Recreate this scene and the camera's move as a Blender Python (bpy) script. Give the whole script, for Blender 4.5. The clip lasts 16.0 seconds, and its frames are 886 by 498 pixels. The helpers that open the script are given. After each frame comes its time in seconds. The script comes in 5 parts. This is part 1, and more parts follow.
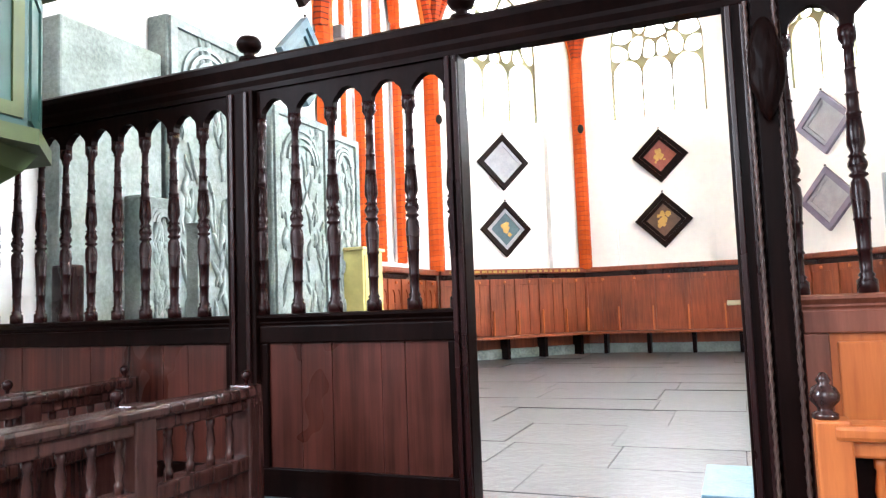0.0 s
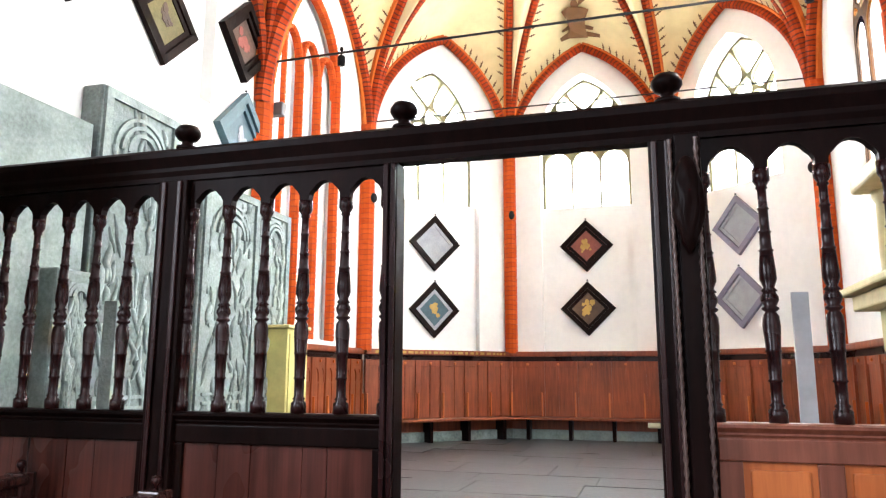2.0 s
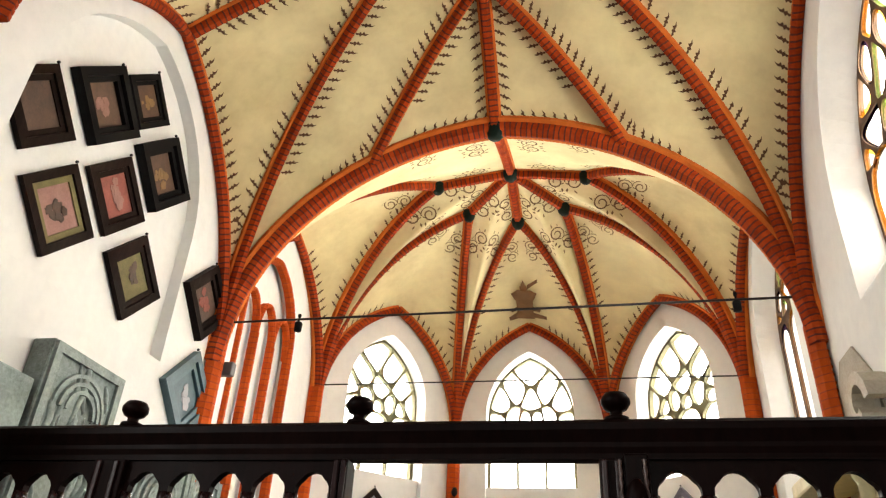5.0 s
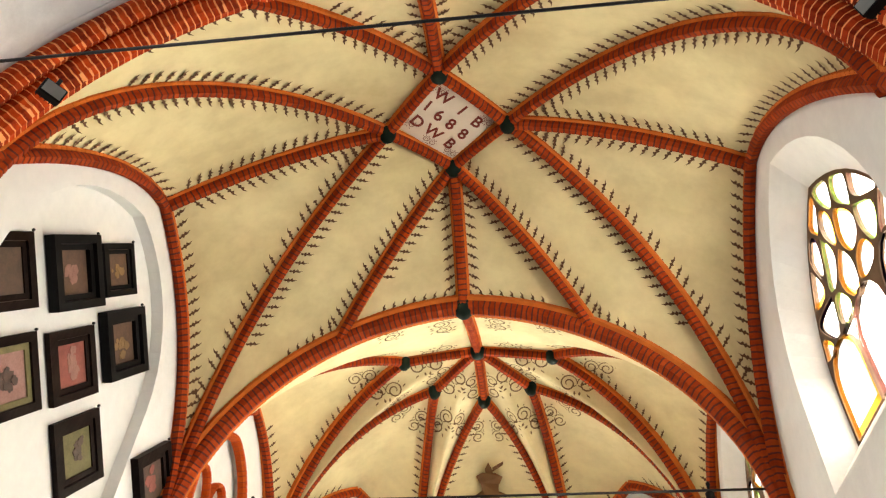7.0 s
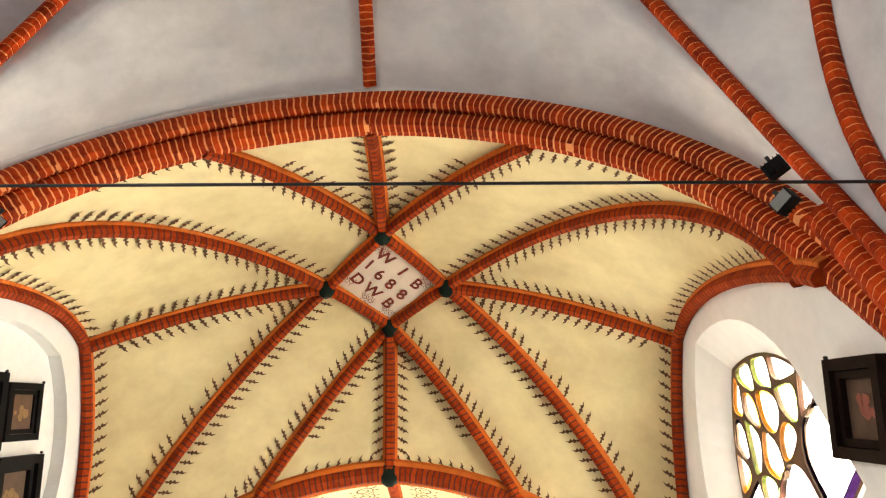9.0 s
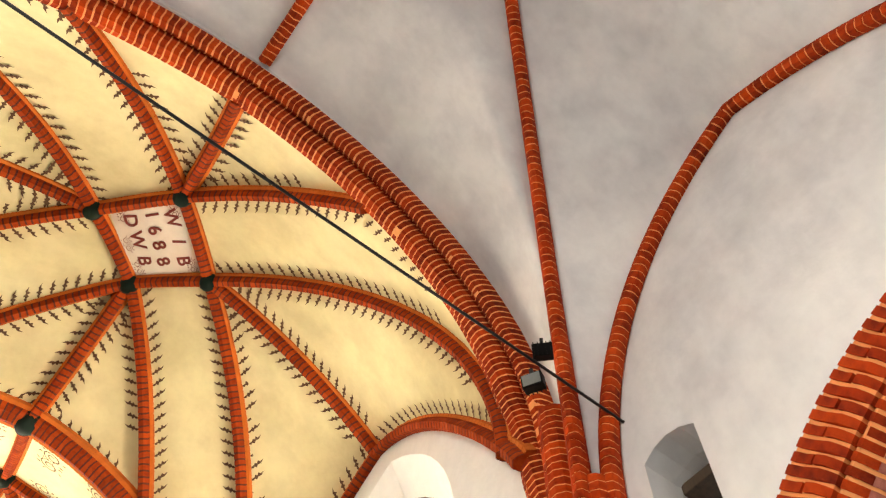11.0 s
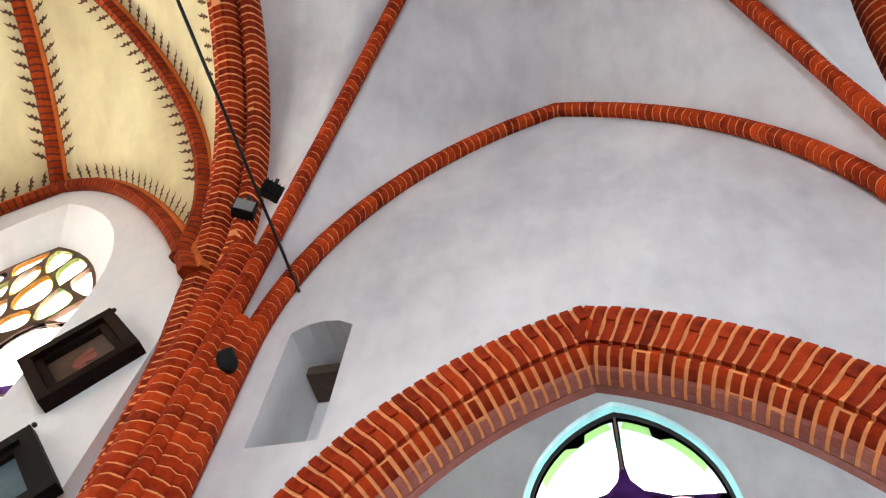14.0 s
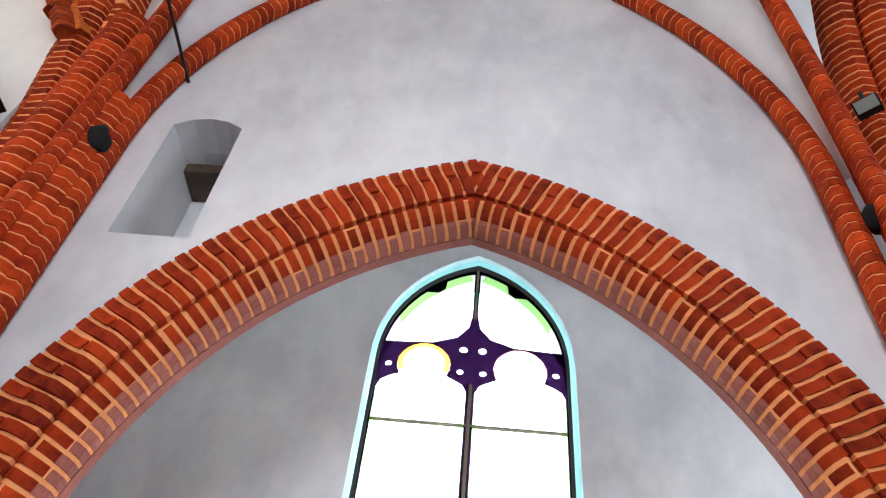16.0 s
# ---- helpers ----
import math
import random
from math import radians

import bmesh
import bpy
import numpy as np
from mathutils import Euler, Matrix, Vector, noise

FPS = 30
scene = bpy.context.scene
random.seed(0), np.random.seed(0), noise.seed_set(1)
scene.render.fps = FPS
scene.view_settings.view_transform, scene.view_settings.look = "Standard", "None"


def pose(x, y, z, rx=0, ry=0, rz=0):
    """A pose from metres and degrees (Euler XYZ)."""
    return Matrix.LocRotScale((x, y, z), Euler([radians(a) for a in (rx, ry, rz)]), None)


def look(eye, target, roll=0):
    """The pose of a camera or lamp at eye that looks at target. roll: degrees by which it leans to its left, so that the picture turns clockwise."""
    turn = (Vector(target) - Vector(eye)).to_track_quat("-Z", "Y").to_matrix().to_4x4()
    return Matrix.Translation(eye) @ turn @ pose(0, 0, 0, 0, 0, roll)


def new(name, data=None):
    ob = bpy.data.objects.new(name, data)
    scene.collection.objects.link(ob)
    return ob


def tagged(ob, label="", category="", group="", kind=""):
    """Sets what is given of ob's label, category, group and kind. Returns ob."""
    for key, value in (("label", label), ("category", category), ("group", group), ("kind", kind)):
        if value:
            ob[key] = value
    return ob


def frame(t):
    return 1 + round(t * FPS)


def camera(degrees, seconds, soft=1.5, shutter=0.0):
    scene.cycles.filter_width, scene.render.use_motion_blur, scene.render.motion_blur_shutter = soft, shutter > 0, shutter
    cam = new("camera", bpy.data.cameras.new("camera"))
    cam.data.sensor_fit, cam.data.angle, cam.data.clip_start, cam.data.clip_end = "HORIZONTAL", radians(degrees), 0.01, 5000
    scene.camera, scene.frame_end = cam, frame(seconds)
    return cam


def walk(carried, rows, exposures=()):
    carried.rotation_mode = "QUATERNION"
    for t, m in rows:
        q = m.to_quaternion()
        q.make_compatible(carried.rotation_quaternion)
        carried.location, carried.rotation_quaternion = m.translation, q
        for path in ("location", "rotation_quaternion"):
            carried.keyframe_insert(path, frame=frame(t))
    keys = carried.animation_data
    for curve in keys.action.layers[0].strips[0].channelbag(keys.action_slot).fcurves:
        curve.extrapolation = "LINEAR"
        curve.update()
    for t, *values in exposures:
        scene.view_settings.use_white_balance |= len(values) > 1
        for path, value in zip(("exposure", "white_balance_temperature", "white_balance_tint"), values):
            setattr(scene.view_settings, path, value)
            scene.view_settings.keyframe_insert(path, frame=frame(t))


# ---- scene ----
cam = camera(63.45, 16.0, soft=1.25, shutter=0.0)
#   seconds, x, y, z, yaw, pitch, roll
PATH = [
    (0.0, 1.051, 0.129, 0.955, 22.17, 4.53, -2.14),
    (0.5, 1.068, 0.105, 0.998, 20.98, 5.71, -1.81),
    (1.0, 1.060, 0.114, 1.052, 19.12, 7.08, -0.58),
    (1.5, 1.055, 0.105, 1.087, 17.64, 8.31, -0.20),
    (2.0, 1.050, 0.090, 1.123, 16.35, 9.96, 0.20),
    (2.5, 1.041, 0.079, 1.155, 15.38, 11.78, 0.32),
    (3.0, 1.027, 0.046, 1.184, 14.35, 15.63, 0.96),
    (3.5, 1.038, 0.022, 1.214, 13.78, 19.48, 1.52),
    (4.0, 1.042, -0.002, 1.238, 13.41, 23.22, 1.94),
    (6.5, 0.981, -0.084, 1.337, 10.61, 40.89, 3.89),
    (7.0, 0.972, -0.087, 1.345, 9.79, 44.27, 3.23),
    (7.5, 0.971, -0.103, 1.317, 8.81, 47.69, 1.95),
    (8.0, 0.955, -0.121, 1.289, 7.75, 51.16, 0.17),
    (10.5, 0.905, -0.012, 1.354, -18.95, 63.75, 6.92),
    (11.0, 0.952, 0.001, 1.322, -29.61, 63.89, 7.41),
    (11.5, 0.962, 0.027, 1.287, -40.60, 63.92, 6.10),
    (12.0, 0.980, 0.038, 1.294, -51.10, 62.34, 5.26),
    (12.5, 1.044, 0.014, 1.292, -58.79, 62.13, 5.75),
    (13.0, 1.096, -0.030, 1.297, -63.55, 60.80, 6.56),
    (13.5, 1.110, -0.043, 1.291, -65.08, 59.20, 8.89),
    (14.0, 1.115, -0.024, 1.302, -68.72, 57.13, 8.69),
    (14.5, 1.151, 0.005, 1.305, -73.32, 54.54, 7.93),
    (15.0, 1.154, 0.000, 1.320, -77.87, 50.92, 8.06),
    (15.5, 1.144, 0.015, 1.317, -82.41, 48.31, 7.76),
    (16.0, 1.137, 0.032, 1.313, -86.17, 45.60, 6.94),
]


def aimed(x, y, z, yaw, pitch, roll):
    """Pose of an eye that looks along yaw and pitch, then leans by roll."""
    yw, pt = radians(yaw), radians(pitch)
    f = Vector((-math.sin(yw) * math.cos(pt), math.cos(yw) * math.cos(pt), math.sin(pt)))
    r0 = Vector((math.cos(yw), math.sin(yw), 0))
    u0 = r0.cross(f)
    a = radians(roll)
    r = r0 * math.cos(a) + u0 * math.sin(a)
    u = u0 * math.cos(a) - r0 * math.sin(a)
    m = Matrix((r, u, -f)).transposed().to_4x4()
    m.translation = (x, y, z)
    return m


walk(cam, [(t, aimed(*row)) for t, *row in PATH], exposures=[
    (0, 1.32, 5900, 10), (0.7, 1.15, 5900, 10), (1.5, 1.0, 5950, 10), (2.5, 0.72, 6100, 10), (4.0, 0.08, 6700, 9), (6.5, -0.35, 7200, 8), (7.2, -0.15, 7200, 8), (8.0, -0.08, 7200, 8), (10.5, 0.3, 7900, 9), (11.5, 0.32, 7600, 9), (13.0, 0.2, 6700, 9), (16, 0.16, 6100, 10)])

# ---- light ----
world = bpy.data.worlds.new("sky")
scene.world = world
world.use_nodes = True
wn = world.node_tree.nodes
sky = wn.new("ShaderNodeTexSky")
sky.sky_type, sky.sun_disc, sky.sun_elevation, sky.sun_rotation = "NISHITA", False, radians(42), radians(150)
sky.dust_density, sky.air_density = 7.0, 1.0
wn["Background"].inputs[1].default_value = 0.15
world.node_tree.links.new(sky.outputs[0], wn["Background"].inputs[0])
sun = new("sun", bpy.data.lights.new("sun", "SUN"))
sun.data.energy, sun.data.angle, sun.data.color = 0.8, radians(12), (1.0, 0.97, 0.92)
sun.matrix_world = look((0, 0, 30), (-12, 18, -2))


def window_or_fill(place, target, w, h, watts, color=(1.0, 0.98, 0.95)):
    lamp = new("window_or_fill_lamp", bpy.data.lights.new("window_or_fill_lamp", "AREA"))
    lamp.data.shape, lamp.data.size, lamp.data.size_y, lamp.data.energy, lamp.data.color = "RECTANGLE", w, h, watts, color
    lamp.matrix_world = look(place, target)
    return lamp


# plan of the choir: half width, ends of the straight bay, centre of the octagon, east wall
HW, Y0, Y1, YC, YB = 3.5, 3.2, 7.5, 9.4, 12.8
FLOOR, NAVE = 0.05, -0.32
NX, NYW, NYE = 3.6, -2.5, 2.6
AX = 5.8
window_or_fill((0, YB + 1.0, 5.3), (0, 0, 3.0), 2.2, 4.2, 640)
window_or_fill((-3.2, 12.55, 5.3), (0, 5, 3.0), 2.2, 4.2, 500)
window_or_fill((3.2, 12.55, 5.3), (0, 5, 3.0), 2.2, 4.2, 500)
window_or_fill((HW + 1.1, 9.6, 5.8), (0, 8, 3.5), 2.4, 4.4, 480)
window_or_fill((HW + 0.62, 5.03, 5.75), (-2, 5.0, 4.3), 2.2, 2.5, 350)
window_or_fill((AX + 0.9, 0.0, 5.2), (0, 0, 2.6), 2.6, 5.4, 230, (0.93, 0.97, 1.0))
window_or_fill((-NX - 0.7, -1.0, 3.6), (2.6, 0, -0.5), 2.4, 3.6, 380, (0.93, 0.96, 1.0))
# west opening: out of view, added to light the nave
window_or_fill((1.0, -6.7, 4.5), (0.5, -3.0, 1.0), 3.2, 5.4, 150, (0.93, 0.96, 1.0))

# added fill lamp for the aisle wall; the end wall has no window here
window_or_fill((4.7, -2.98, 4.0), (5.5, 1.5, 4.2), 1.6, 4.0, 60, (0.93, 0.97, 1.0))

# ---- materials ----


def mat(name, rough=0.8, metal=0.0):
    m = bpy.data.materials.new(name)
    m.use_nodes = True
    b = m.node_tree.nodes["Principled BSDF"]
    b.inputs["Roughness"].default_value, b.inputs["Metallic"].default_value = rough, metal
    return m, m.node_tree.nodes, m.node_tree.links, b


def link_noise(nodes, links, scale, detail=6.0, coord="Object", rough=0.6, stretch=None):
    tc = nodes.new("ShaderNodeTexCoord")
    n = nodes.new("ShaderNodeTexNoise")
    n.inputs["Scale"].default_value, n.inputs["Detail"].default_value, n.inputs["Roughness"].default_value = scale, detail, rough
    if stretch:
        mp = nodes.new("ShaderNodeMapping")
        mp.inputs["Scale"].default_value = stretch
        links.new(tc.outputs[coord], mp.inputs[0])
        links.new(mp.outputs[0], n.inputs["Vector"])
    else:
        links.new(tc.outputs[coord], n.inputs["Vector"])
    return n.outputs["Fac"]


def ramp(nodes, links, fac, stops):
    r = nodes.new("ShaderNodeValToRGB")
    e = r.color_ramp.elements
    while len(e) < len(stops):
        e.new(0.5)
    for k, (p, c) in enumerate(stops):
        e[k].position, e[k].color = p, (*c, 1)
    links.new(fac, r.inputs[0])
    return r.outputs[0]


def mix(nodes, links, fac, a, b, mode="MIX"):
    m = nodes.new("ShaderNodeMix")
    m.data_type, m.blend_type = "RGBA", mode
    for k, v in ((0, fac), (6, a), (7, b)):
        if isinstance(v, (int, float)):
            m.inputs[k].default_value = v
        elif isinstance(v, tuple):
            m.inputs[k].default_value = (*v, 1)
        else:
            links.new(v, m.inputs[k])
    return m.outputs[2]


def bump(nodes, links, b, height, strength, dist=0.01):
    n = nodes.new("ShaderNodeBump")
    n.inputs["Strength"].default_value, n.inputs["Distance"].default_value = strength, dist
    links.new(height, n.inputs["Height"])
    links.new(n.outputs[0], b.inputs["Normal"])


def plaster(name, light, dark, stain, rough=0.92, mid_mix=0.4, fine_mix=0.22):
    m, n, l, b = mat(name, rough)
    b.inputs["Specular IOR Level"].default_value = 0.2
    big = link_noise(n, l, 0.55, 5)
    fine = link_noise(n, l, 9.0, 8)
    c = ramp(n, l, big, [(0.3, dark), (0.62, light)])
    mid_ = link_noise(n, l, 2.1, 6, stretch=(1.0, 1.7, 0.8))
    c = mix(n, l, mid_mix, c, ramp(n, l, mid_, [(0.38, dark), (0.58, light)]))
    c = mix(n, l, fine_mix, c, ramp(n, l, fine, [(0.35, stain), (0.6, light)]))
    l.new(c, b.inputs["Base Color"])
    bump(n, l, b, link_noise(n, l, 16.0, 8), 0.25, 0.012)
    return m


def wood(name, dark, light, rough=0.38, grain=(9, 9, 0.7), spec=0.4):
    m, n, l, b = mat(name, rough)
    b.inputs["Specular IOR Level"].default_value = spec
    g = link_noise(n, l, 3.0, 9, stretch=grain, rough=0.65)
    big = link_noise(n, l, 1.3, 3)
    c = ramp(n, l, g, [(0.3, dark), (0.7, light)])
    c = mix(n, l, 0.4, c, ramp(n, l, big, [(0.35, dark), (0.7, light)]))
    l.new(c, b.inputs["Base Color"])
    l.new(ramp(n, l, big, [(0.3, (rough * 0.7,) * 3), (0.7, (rough * 1.4,) * 3)]), b.inputs["Roughness"])
    bump(n, l, b, g, 0.18, 0.006)
    return m


def stone(name, dark, light, scale=2.5, rough=0.8, relief=0.5):
    m, n, l, b = mat(name, rough)
    a = link_noise(n, l, scale, 9)
    f = link_noise(n, l, scale * 8, 6)
    c = mix(n, l, 0.4, ramp(n, l, a, [(0.3, dark), (0.68, light)]), ramp(n, l, f, [(0.3, dark), (0.7, light)]))
    info = n.new("ShaderNodeObjectInfo")
    c = mix(n, l, 0.35, c, ramp(n, l, info.outputs["Random"], [(0.0, dark), (1.0, light)]))
    l.new(c, b.inputs["Base Color"])
    bump(n, l, b, f, relief, 0.01)
    return m


def brick(name, dark, mid, light, per="Random"):
    """Fired brick; each course or piece has its own tone."""
    m, n, l, b = mat(name, 0.85)
    b.inputs["Specular IOR Level"].default_value = 0.15
    if per == "Random":
        rnd = n.new("ShaderNodeObjectInfo").outputs["Random"]
    else:
        rnd = n.new("ShaderNodeNewGeometry").outputs["Random Per Island"]
    f = link_noise(n, l, 14.0, 7)
    c = ramp(n, l, rnd, [(0.0, dark), (0.5, mid), (1.0, light)])
    c = mix(n, l, 0.45, c, ramp(n, l, f, [(0.3, dark), (0.65, light)]))
    l.new(c, b.inputs["Base Color"])
    bump(n, l, b, f, 0.45, 0.01)
    return m


def plain(name, color, rough=0.6, metal=0.0, vary=0.25, scale=6.0, spec=0.5):
    m, n, l, b = mat(name, rough, metal)
    b.inputs["Specular IOR Level"].default_value = spec
    f = link_noise(n, l, scale, 6)
    d = tuple(v * (1 - vary) for v in color)
    l.new(ramp(n, l, f, [(0.3, d), (0.7, color)]), b.inputs["Base Color"])
    bump(n, l, b, f, 0.12, 0.005)
    return m


M_CHOIR = plaster("cream_limewash", (0.84, 0.74, 0.43), (0.54, 0.44, 0.235), (0.58, 0.48, 0.27), mid_mix=0.22, fine_mix=0.08)
M_WHITE = plaster("white_limewash", (0.84, 0.84, 0.82), (0.74, 0.75, 0.75), (0.70, 0.70, 0.69))
M_NAVE = plaster("grey_white_limewash", (0.78, 0.78, 0.78), (0.42, 0.42, 0.45), (0.52, 0.52, 0.54), mid_mix=0.22, fine_mix=0.10)
M_BRICK = brick("red_brick", (0.085, 0.005, 0.002), (0.27, 0.018, 0.003), (0.50, 0.048, 0.005))
M_RIB = brick("red_rib_brick", (0.11, 0.007, 0.002), (0.33, 0.023, 0.003), (0.60, 0.062, 0.006), "island")
M_JOINT = plain("pale_mortar", (0.95, 0.36, 0.12), 0.9, vary=0.2, scale=12)
M_CHRIB = brick("red_painted_brick", (0.20, 0.018, 0.003), (0.31, 0.034, 0.005), (0.44, 0.062, 0.009), "island")
# painted rib edges, their colour also raised for the ribs' lit sides
M_FILLET = plain("orange_painted_fillet", (0.66, 0.165, 0.028), 0.85, vary=0.3, scale=5.0, spec=0.15)
M_CHJOINT = plain("dark_joint", (0.11, 0.014, 0.004), 0.9, vary=0.2, scale=12)
M_SHAFT = brick("orange_painted_brick", (0.36, 0.048, 0.006), (0.45, 0.068, 0.009), (0.54, 0.098, 0.014), "island")
M_SHJOINT = plain("orange_joint", (0.30, 0.042, 0.007), 0.9, vary=0.2, scale=12)
M_PINK = stone("worn_pink_plaster", (0.24, 0.04, 0.028), (0.46, 0.15, 0.10), 6)
M_DARKWOOD = wood("dark_oak", (0.0010, 0.0005, 0.0004), (0.010, 0.0032, 0.0024), 0.40, spec=0.05)
M_REDWOOD = wood("reddish_oak", (0.004, 0.0011, 0.0012), (0.026, 0.0065, 0.006), 0.26, spec=0.22)
M_ORANGEWOOD = wood("orange_oak", (0.30, 0.068, 0.013), (0.60, 0.18, 0.042), 0.4)
M_PANEL = wood("worn_red_brown_oak", (0.002, 0.0008, 0.0007), (0.115, 0.033, 0.023), 0.30, grain=(6, 6, 0.25), spec=0.25)
M_RAILWOOD = wood("brown_red_oak", (0.10, 0.026, 0.012), (0.26, 0.085, 0.048), 0.4)
# rope moulding oak, its colour lightened for the highlights on the twists
M_ROPE = wood("rope_highlight_oak", (0.012, 0.006, 0.005), (0.12, 0.07, 0.055), 0.3)
M_WAINS = wood("wainscot_oak", (0.09, 0.019, 0.007), (0.34, 0.085, 0.030), 0.42)
M_SLAB = stone("grey_paving_stone", (0.013, 0.014, 0.016), (0.066, 0.067, 0.072), 1.6, 0.36, 0.6)
M_GROUT = stone("floor_joint", (0.022, 0.021, 0.020), (0.05, 0.048, 0.046), 6)
M_TOMB = stone("grey_carved_stone", (0.038, 0.052, 0.048), (0.35, 0.42, 0.40), 3.6, 0.75, 0.7)
M_IRON = plain("black_iron", (0.012, 0.012, 0.013), 0.5, 0.4)
M_BOSS = plain("dark_green_paint", (0.008, 0.018, 0.012), 0.6, spec=0.1)
M_LEAF = plain("painted_leaf", (0.13, 0.062, 0.024), 0.9)
M_SCROLL = plain("painted_scroll", (0.17, 0.095, 0.036), 0.9)
M_LETTER = plain("painted_red_letter", (0.23, 0.035, 0.02), 0.9)
M_LEAD = plain("window_lead_and_stone", (0.20, 0.18, 0.09), 0.8)
M_OCHRE = plain("brown_tracery", (0.15, 0.07, 0.025), 0.7, vary=0.6, scale=4.0)
M_BLACK = plain("black_frame", (0.008, 0.007, 0.007), 0.6, spec=0.08)
M_TEAL = plain("teal_paint", (0.03, 0.10, 0.085), 0.5)
M_LIME = plain("yellow_green_paint", (0.075, 0.11, 0.03), 0.55)
M_CREAM = plain("cream_painted_wood", (0.62, 0.54, 0.30), 0.6)
M_GOLD = plain("worn_gold", (0.45, 0.28, 0.07), 0.4, 0.5)


def glass(name, color, rough=0.15):
    m, n, l, b = mat(name, rough)
    b.inputs["Base Color"].default_value = (*color, 1)
    b.inputs["Transmission Weight"].default_value = 1.0
    b.inputs["IOR"].default_value = 1.02
    return m


M_GLASS = glass("clear_window_glass", (0.97, 0.98, 0.97))
M_GREEN = glass("yellow_green_window_glass", (0.50, 0.92, 0.28))
M_AMBER = glass("amber_window_glass", (0.85, 0.42, 0.05))
M_VIOLET = glass("violet_window_glass", (0.007, 0.002, 0.011))
M_ROSE = glass("rose_window_glass", (0.85, 0.45, 0.50))
M_CYAN = glass("pale_cyan_window_glass", (0.45, 0.90, 0.86))

# ---- building blocks ----


def link_bm(name, bm, material, parent=None, smooth=False):
    me = bpy.data.meshes.new(name)
    bm.normal_update()
    bm.to_mesh(me)
    bm.free()
    for m in material if isinstance(material, (list, tuple)) else [material]:
        me.materials.append(m)
    if smooth:
        for p in me.polygons:
            p.use_smooth = True
    ob = new(name, me)
    if parent:
        ob.parent = parent
    return ob


def part(name, bm, material, parent, label="", smooth=False):
    ob = link_bm(name, bm, material, parent, smooth)
    if label:
        ob["label"] = label
    return ob


def thing(name, label, category, group="", kind="", m=None):
    ob = new(name)
    ob.empty_display_size = 0.1
    tagged(ob, label, category, group, kind)
    if m is not None:
        ob.matrix_world = m
    return ob


def add_box(bm, x0, x1, y0, y1, z0, z1, bevel=0.0, mi=0):
    g = bmesh.ops.create_cube(bm, size=1.0)
    for v in g["verts"]:
        v.co = Vector(((x0 + x1) / 2 + v.co.x * (x1 - x0), (y0 + y1) / 2 + v.co.y * (y1 - y0), (z0 + z1) / 2 + v.co.z * (z1 - z0)))
    faces = {f for v in g["verts"] for f in v.link_faces}
    for f in faces:
        f.material_index = mi
    if bevel:
        r = bmesh.ops.bevel(bm, geom=list({e for f in faces for e in f.edges}), offset=bevel, segments=2, affect="EDGES", profile=0.5)
        for f in r["faces"]:
            f.material_index = mi
    return bm


def box(x0, x1, y0, y1, z0, z1, bevel=0.0):
    return add_box(bmesh.new(), x0, x1, y0, y1, z0, z1, bevel)


def lathe(profile, steps=14, caps=True):
    """Turned body from (radius, height) pairs."""
    bm = bmesh.new()
    rings = []
    for r, z in profile:
        rings.append([bm.verts.new((r * math.cos(2 * math.pi * k / steps), r * math.sin(2 * math.pi * k / steps), z)) for k in range(steps)])
    for a, b in zip(rings, rings[1:]):
        for k in range(steps):
            bm.faces.new((a[k], a[(k + 1) % steps], b[(k + 1) % steps], b[k]))
    if caps:
        bm.faces.new(rings[0][::-1])
        bm.faces.new(rings[-1])
    return bm


def slab2d(outer, holes, thick, m, mi=0, bm=None):
    """A flat plate with holes; outline in (u, v), thickness along -w, placed by m."""
    bm = bm or bmesh.new()
    loops, edges = [], []
    for pts in [outer, *holes]:
        vs = [bm.verts.new((u, v, 0)) for u, v in pts]
        loops.append(vs)
        edges += [bm.edges.new((a, b)) for a, b in zip(vs, vs[1:] + vs[:1])]
    made = bmesh.ops.triangle_fill(bm, use_beauty=True, use_dissolve=False, edges=edges, normal=(0, 0, 1))
    front = [f for f in made["geom"] if isinstance(f, bmesh.types.BMFace)]
    back = {}
    for vs in loops:
        for v in vs:
            back[v] = bm.verts.new((v.co.x, v.co.y, -thick))
    new_faces = list(front)
    for f in front:
        f.normal_update()
        if f.normal.z < 0:
            f.normal_flip()
        new_faces.append(bm.faces.new([back[v] for v in reversed(f.verts)]))
    for vs in loops:
        for a, b in zip(vs, vs[1:] + vs[:1]):
            new_faces.append(bm.faces.new((a, b, back[b], back[a])))
    for f in new_faces:
        f.material_index = mi
    bmesh.ops.recalc_face_normals(bm, faces=new_faces)
    bmesh.ops.transform(bm, matrix=m, verts=[v for vs in loops for v in vs] + list(back.values()))
    return bm


def facing(origin, right, up=(0, 0, 1)):
    """Matrix whose u runs along right, v along up, w out of the plate."""
    r, u = Vector(right).normalized(), Vector(up).normalized()
    m = Matrix((r, u, r.cross(u))).transposed().to_4x4()
    m.translation = origin
    return m


def pointed(half, spring, apex, bottom, n=10, cx=0.0):
    """Outline of a pointed opening, counter-clockwise from its lower left corner."""
    h = apex - spring
    right = []
    if h >= half:
        R = (half * half + h * h) / (2 * half)
        end = math.asin(h / R)
        for k in range(n + 1):
            a = end * k / n
            right.append((half - R + R * math.cos(a), spring + R * math.sin(a)))
    else:
        for k in range(n + 1):
            a = math.pi / 2 * k / n
            right.append((half * math.cos(a), spring + h * (0.85 * math.sin(a) + 0.15 * k / n)))
    right[-1] = (0.0, apex)
    pts = [(-half, bottom), (half, bottom)] + right + [(-x, z) for x, z in reversed(right[:-1])]
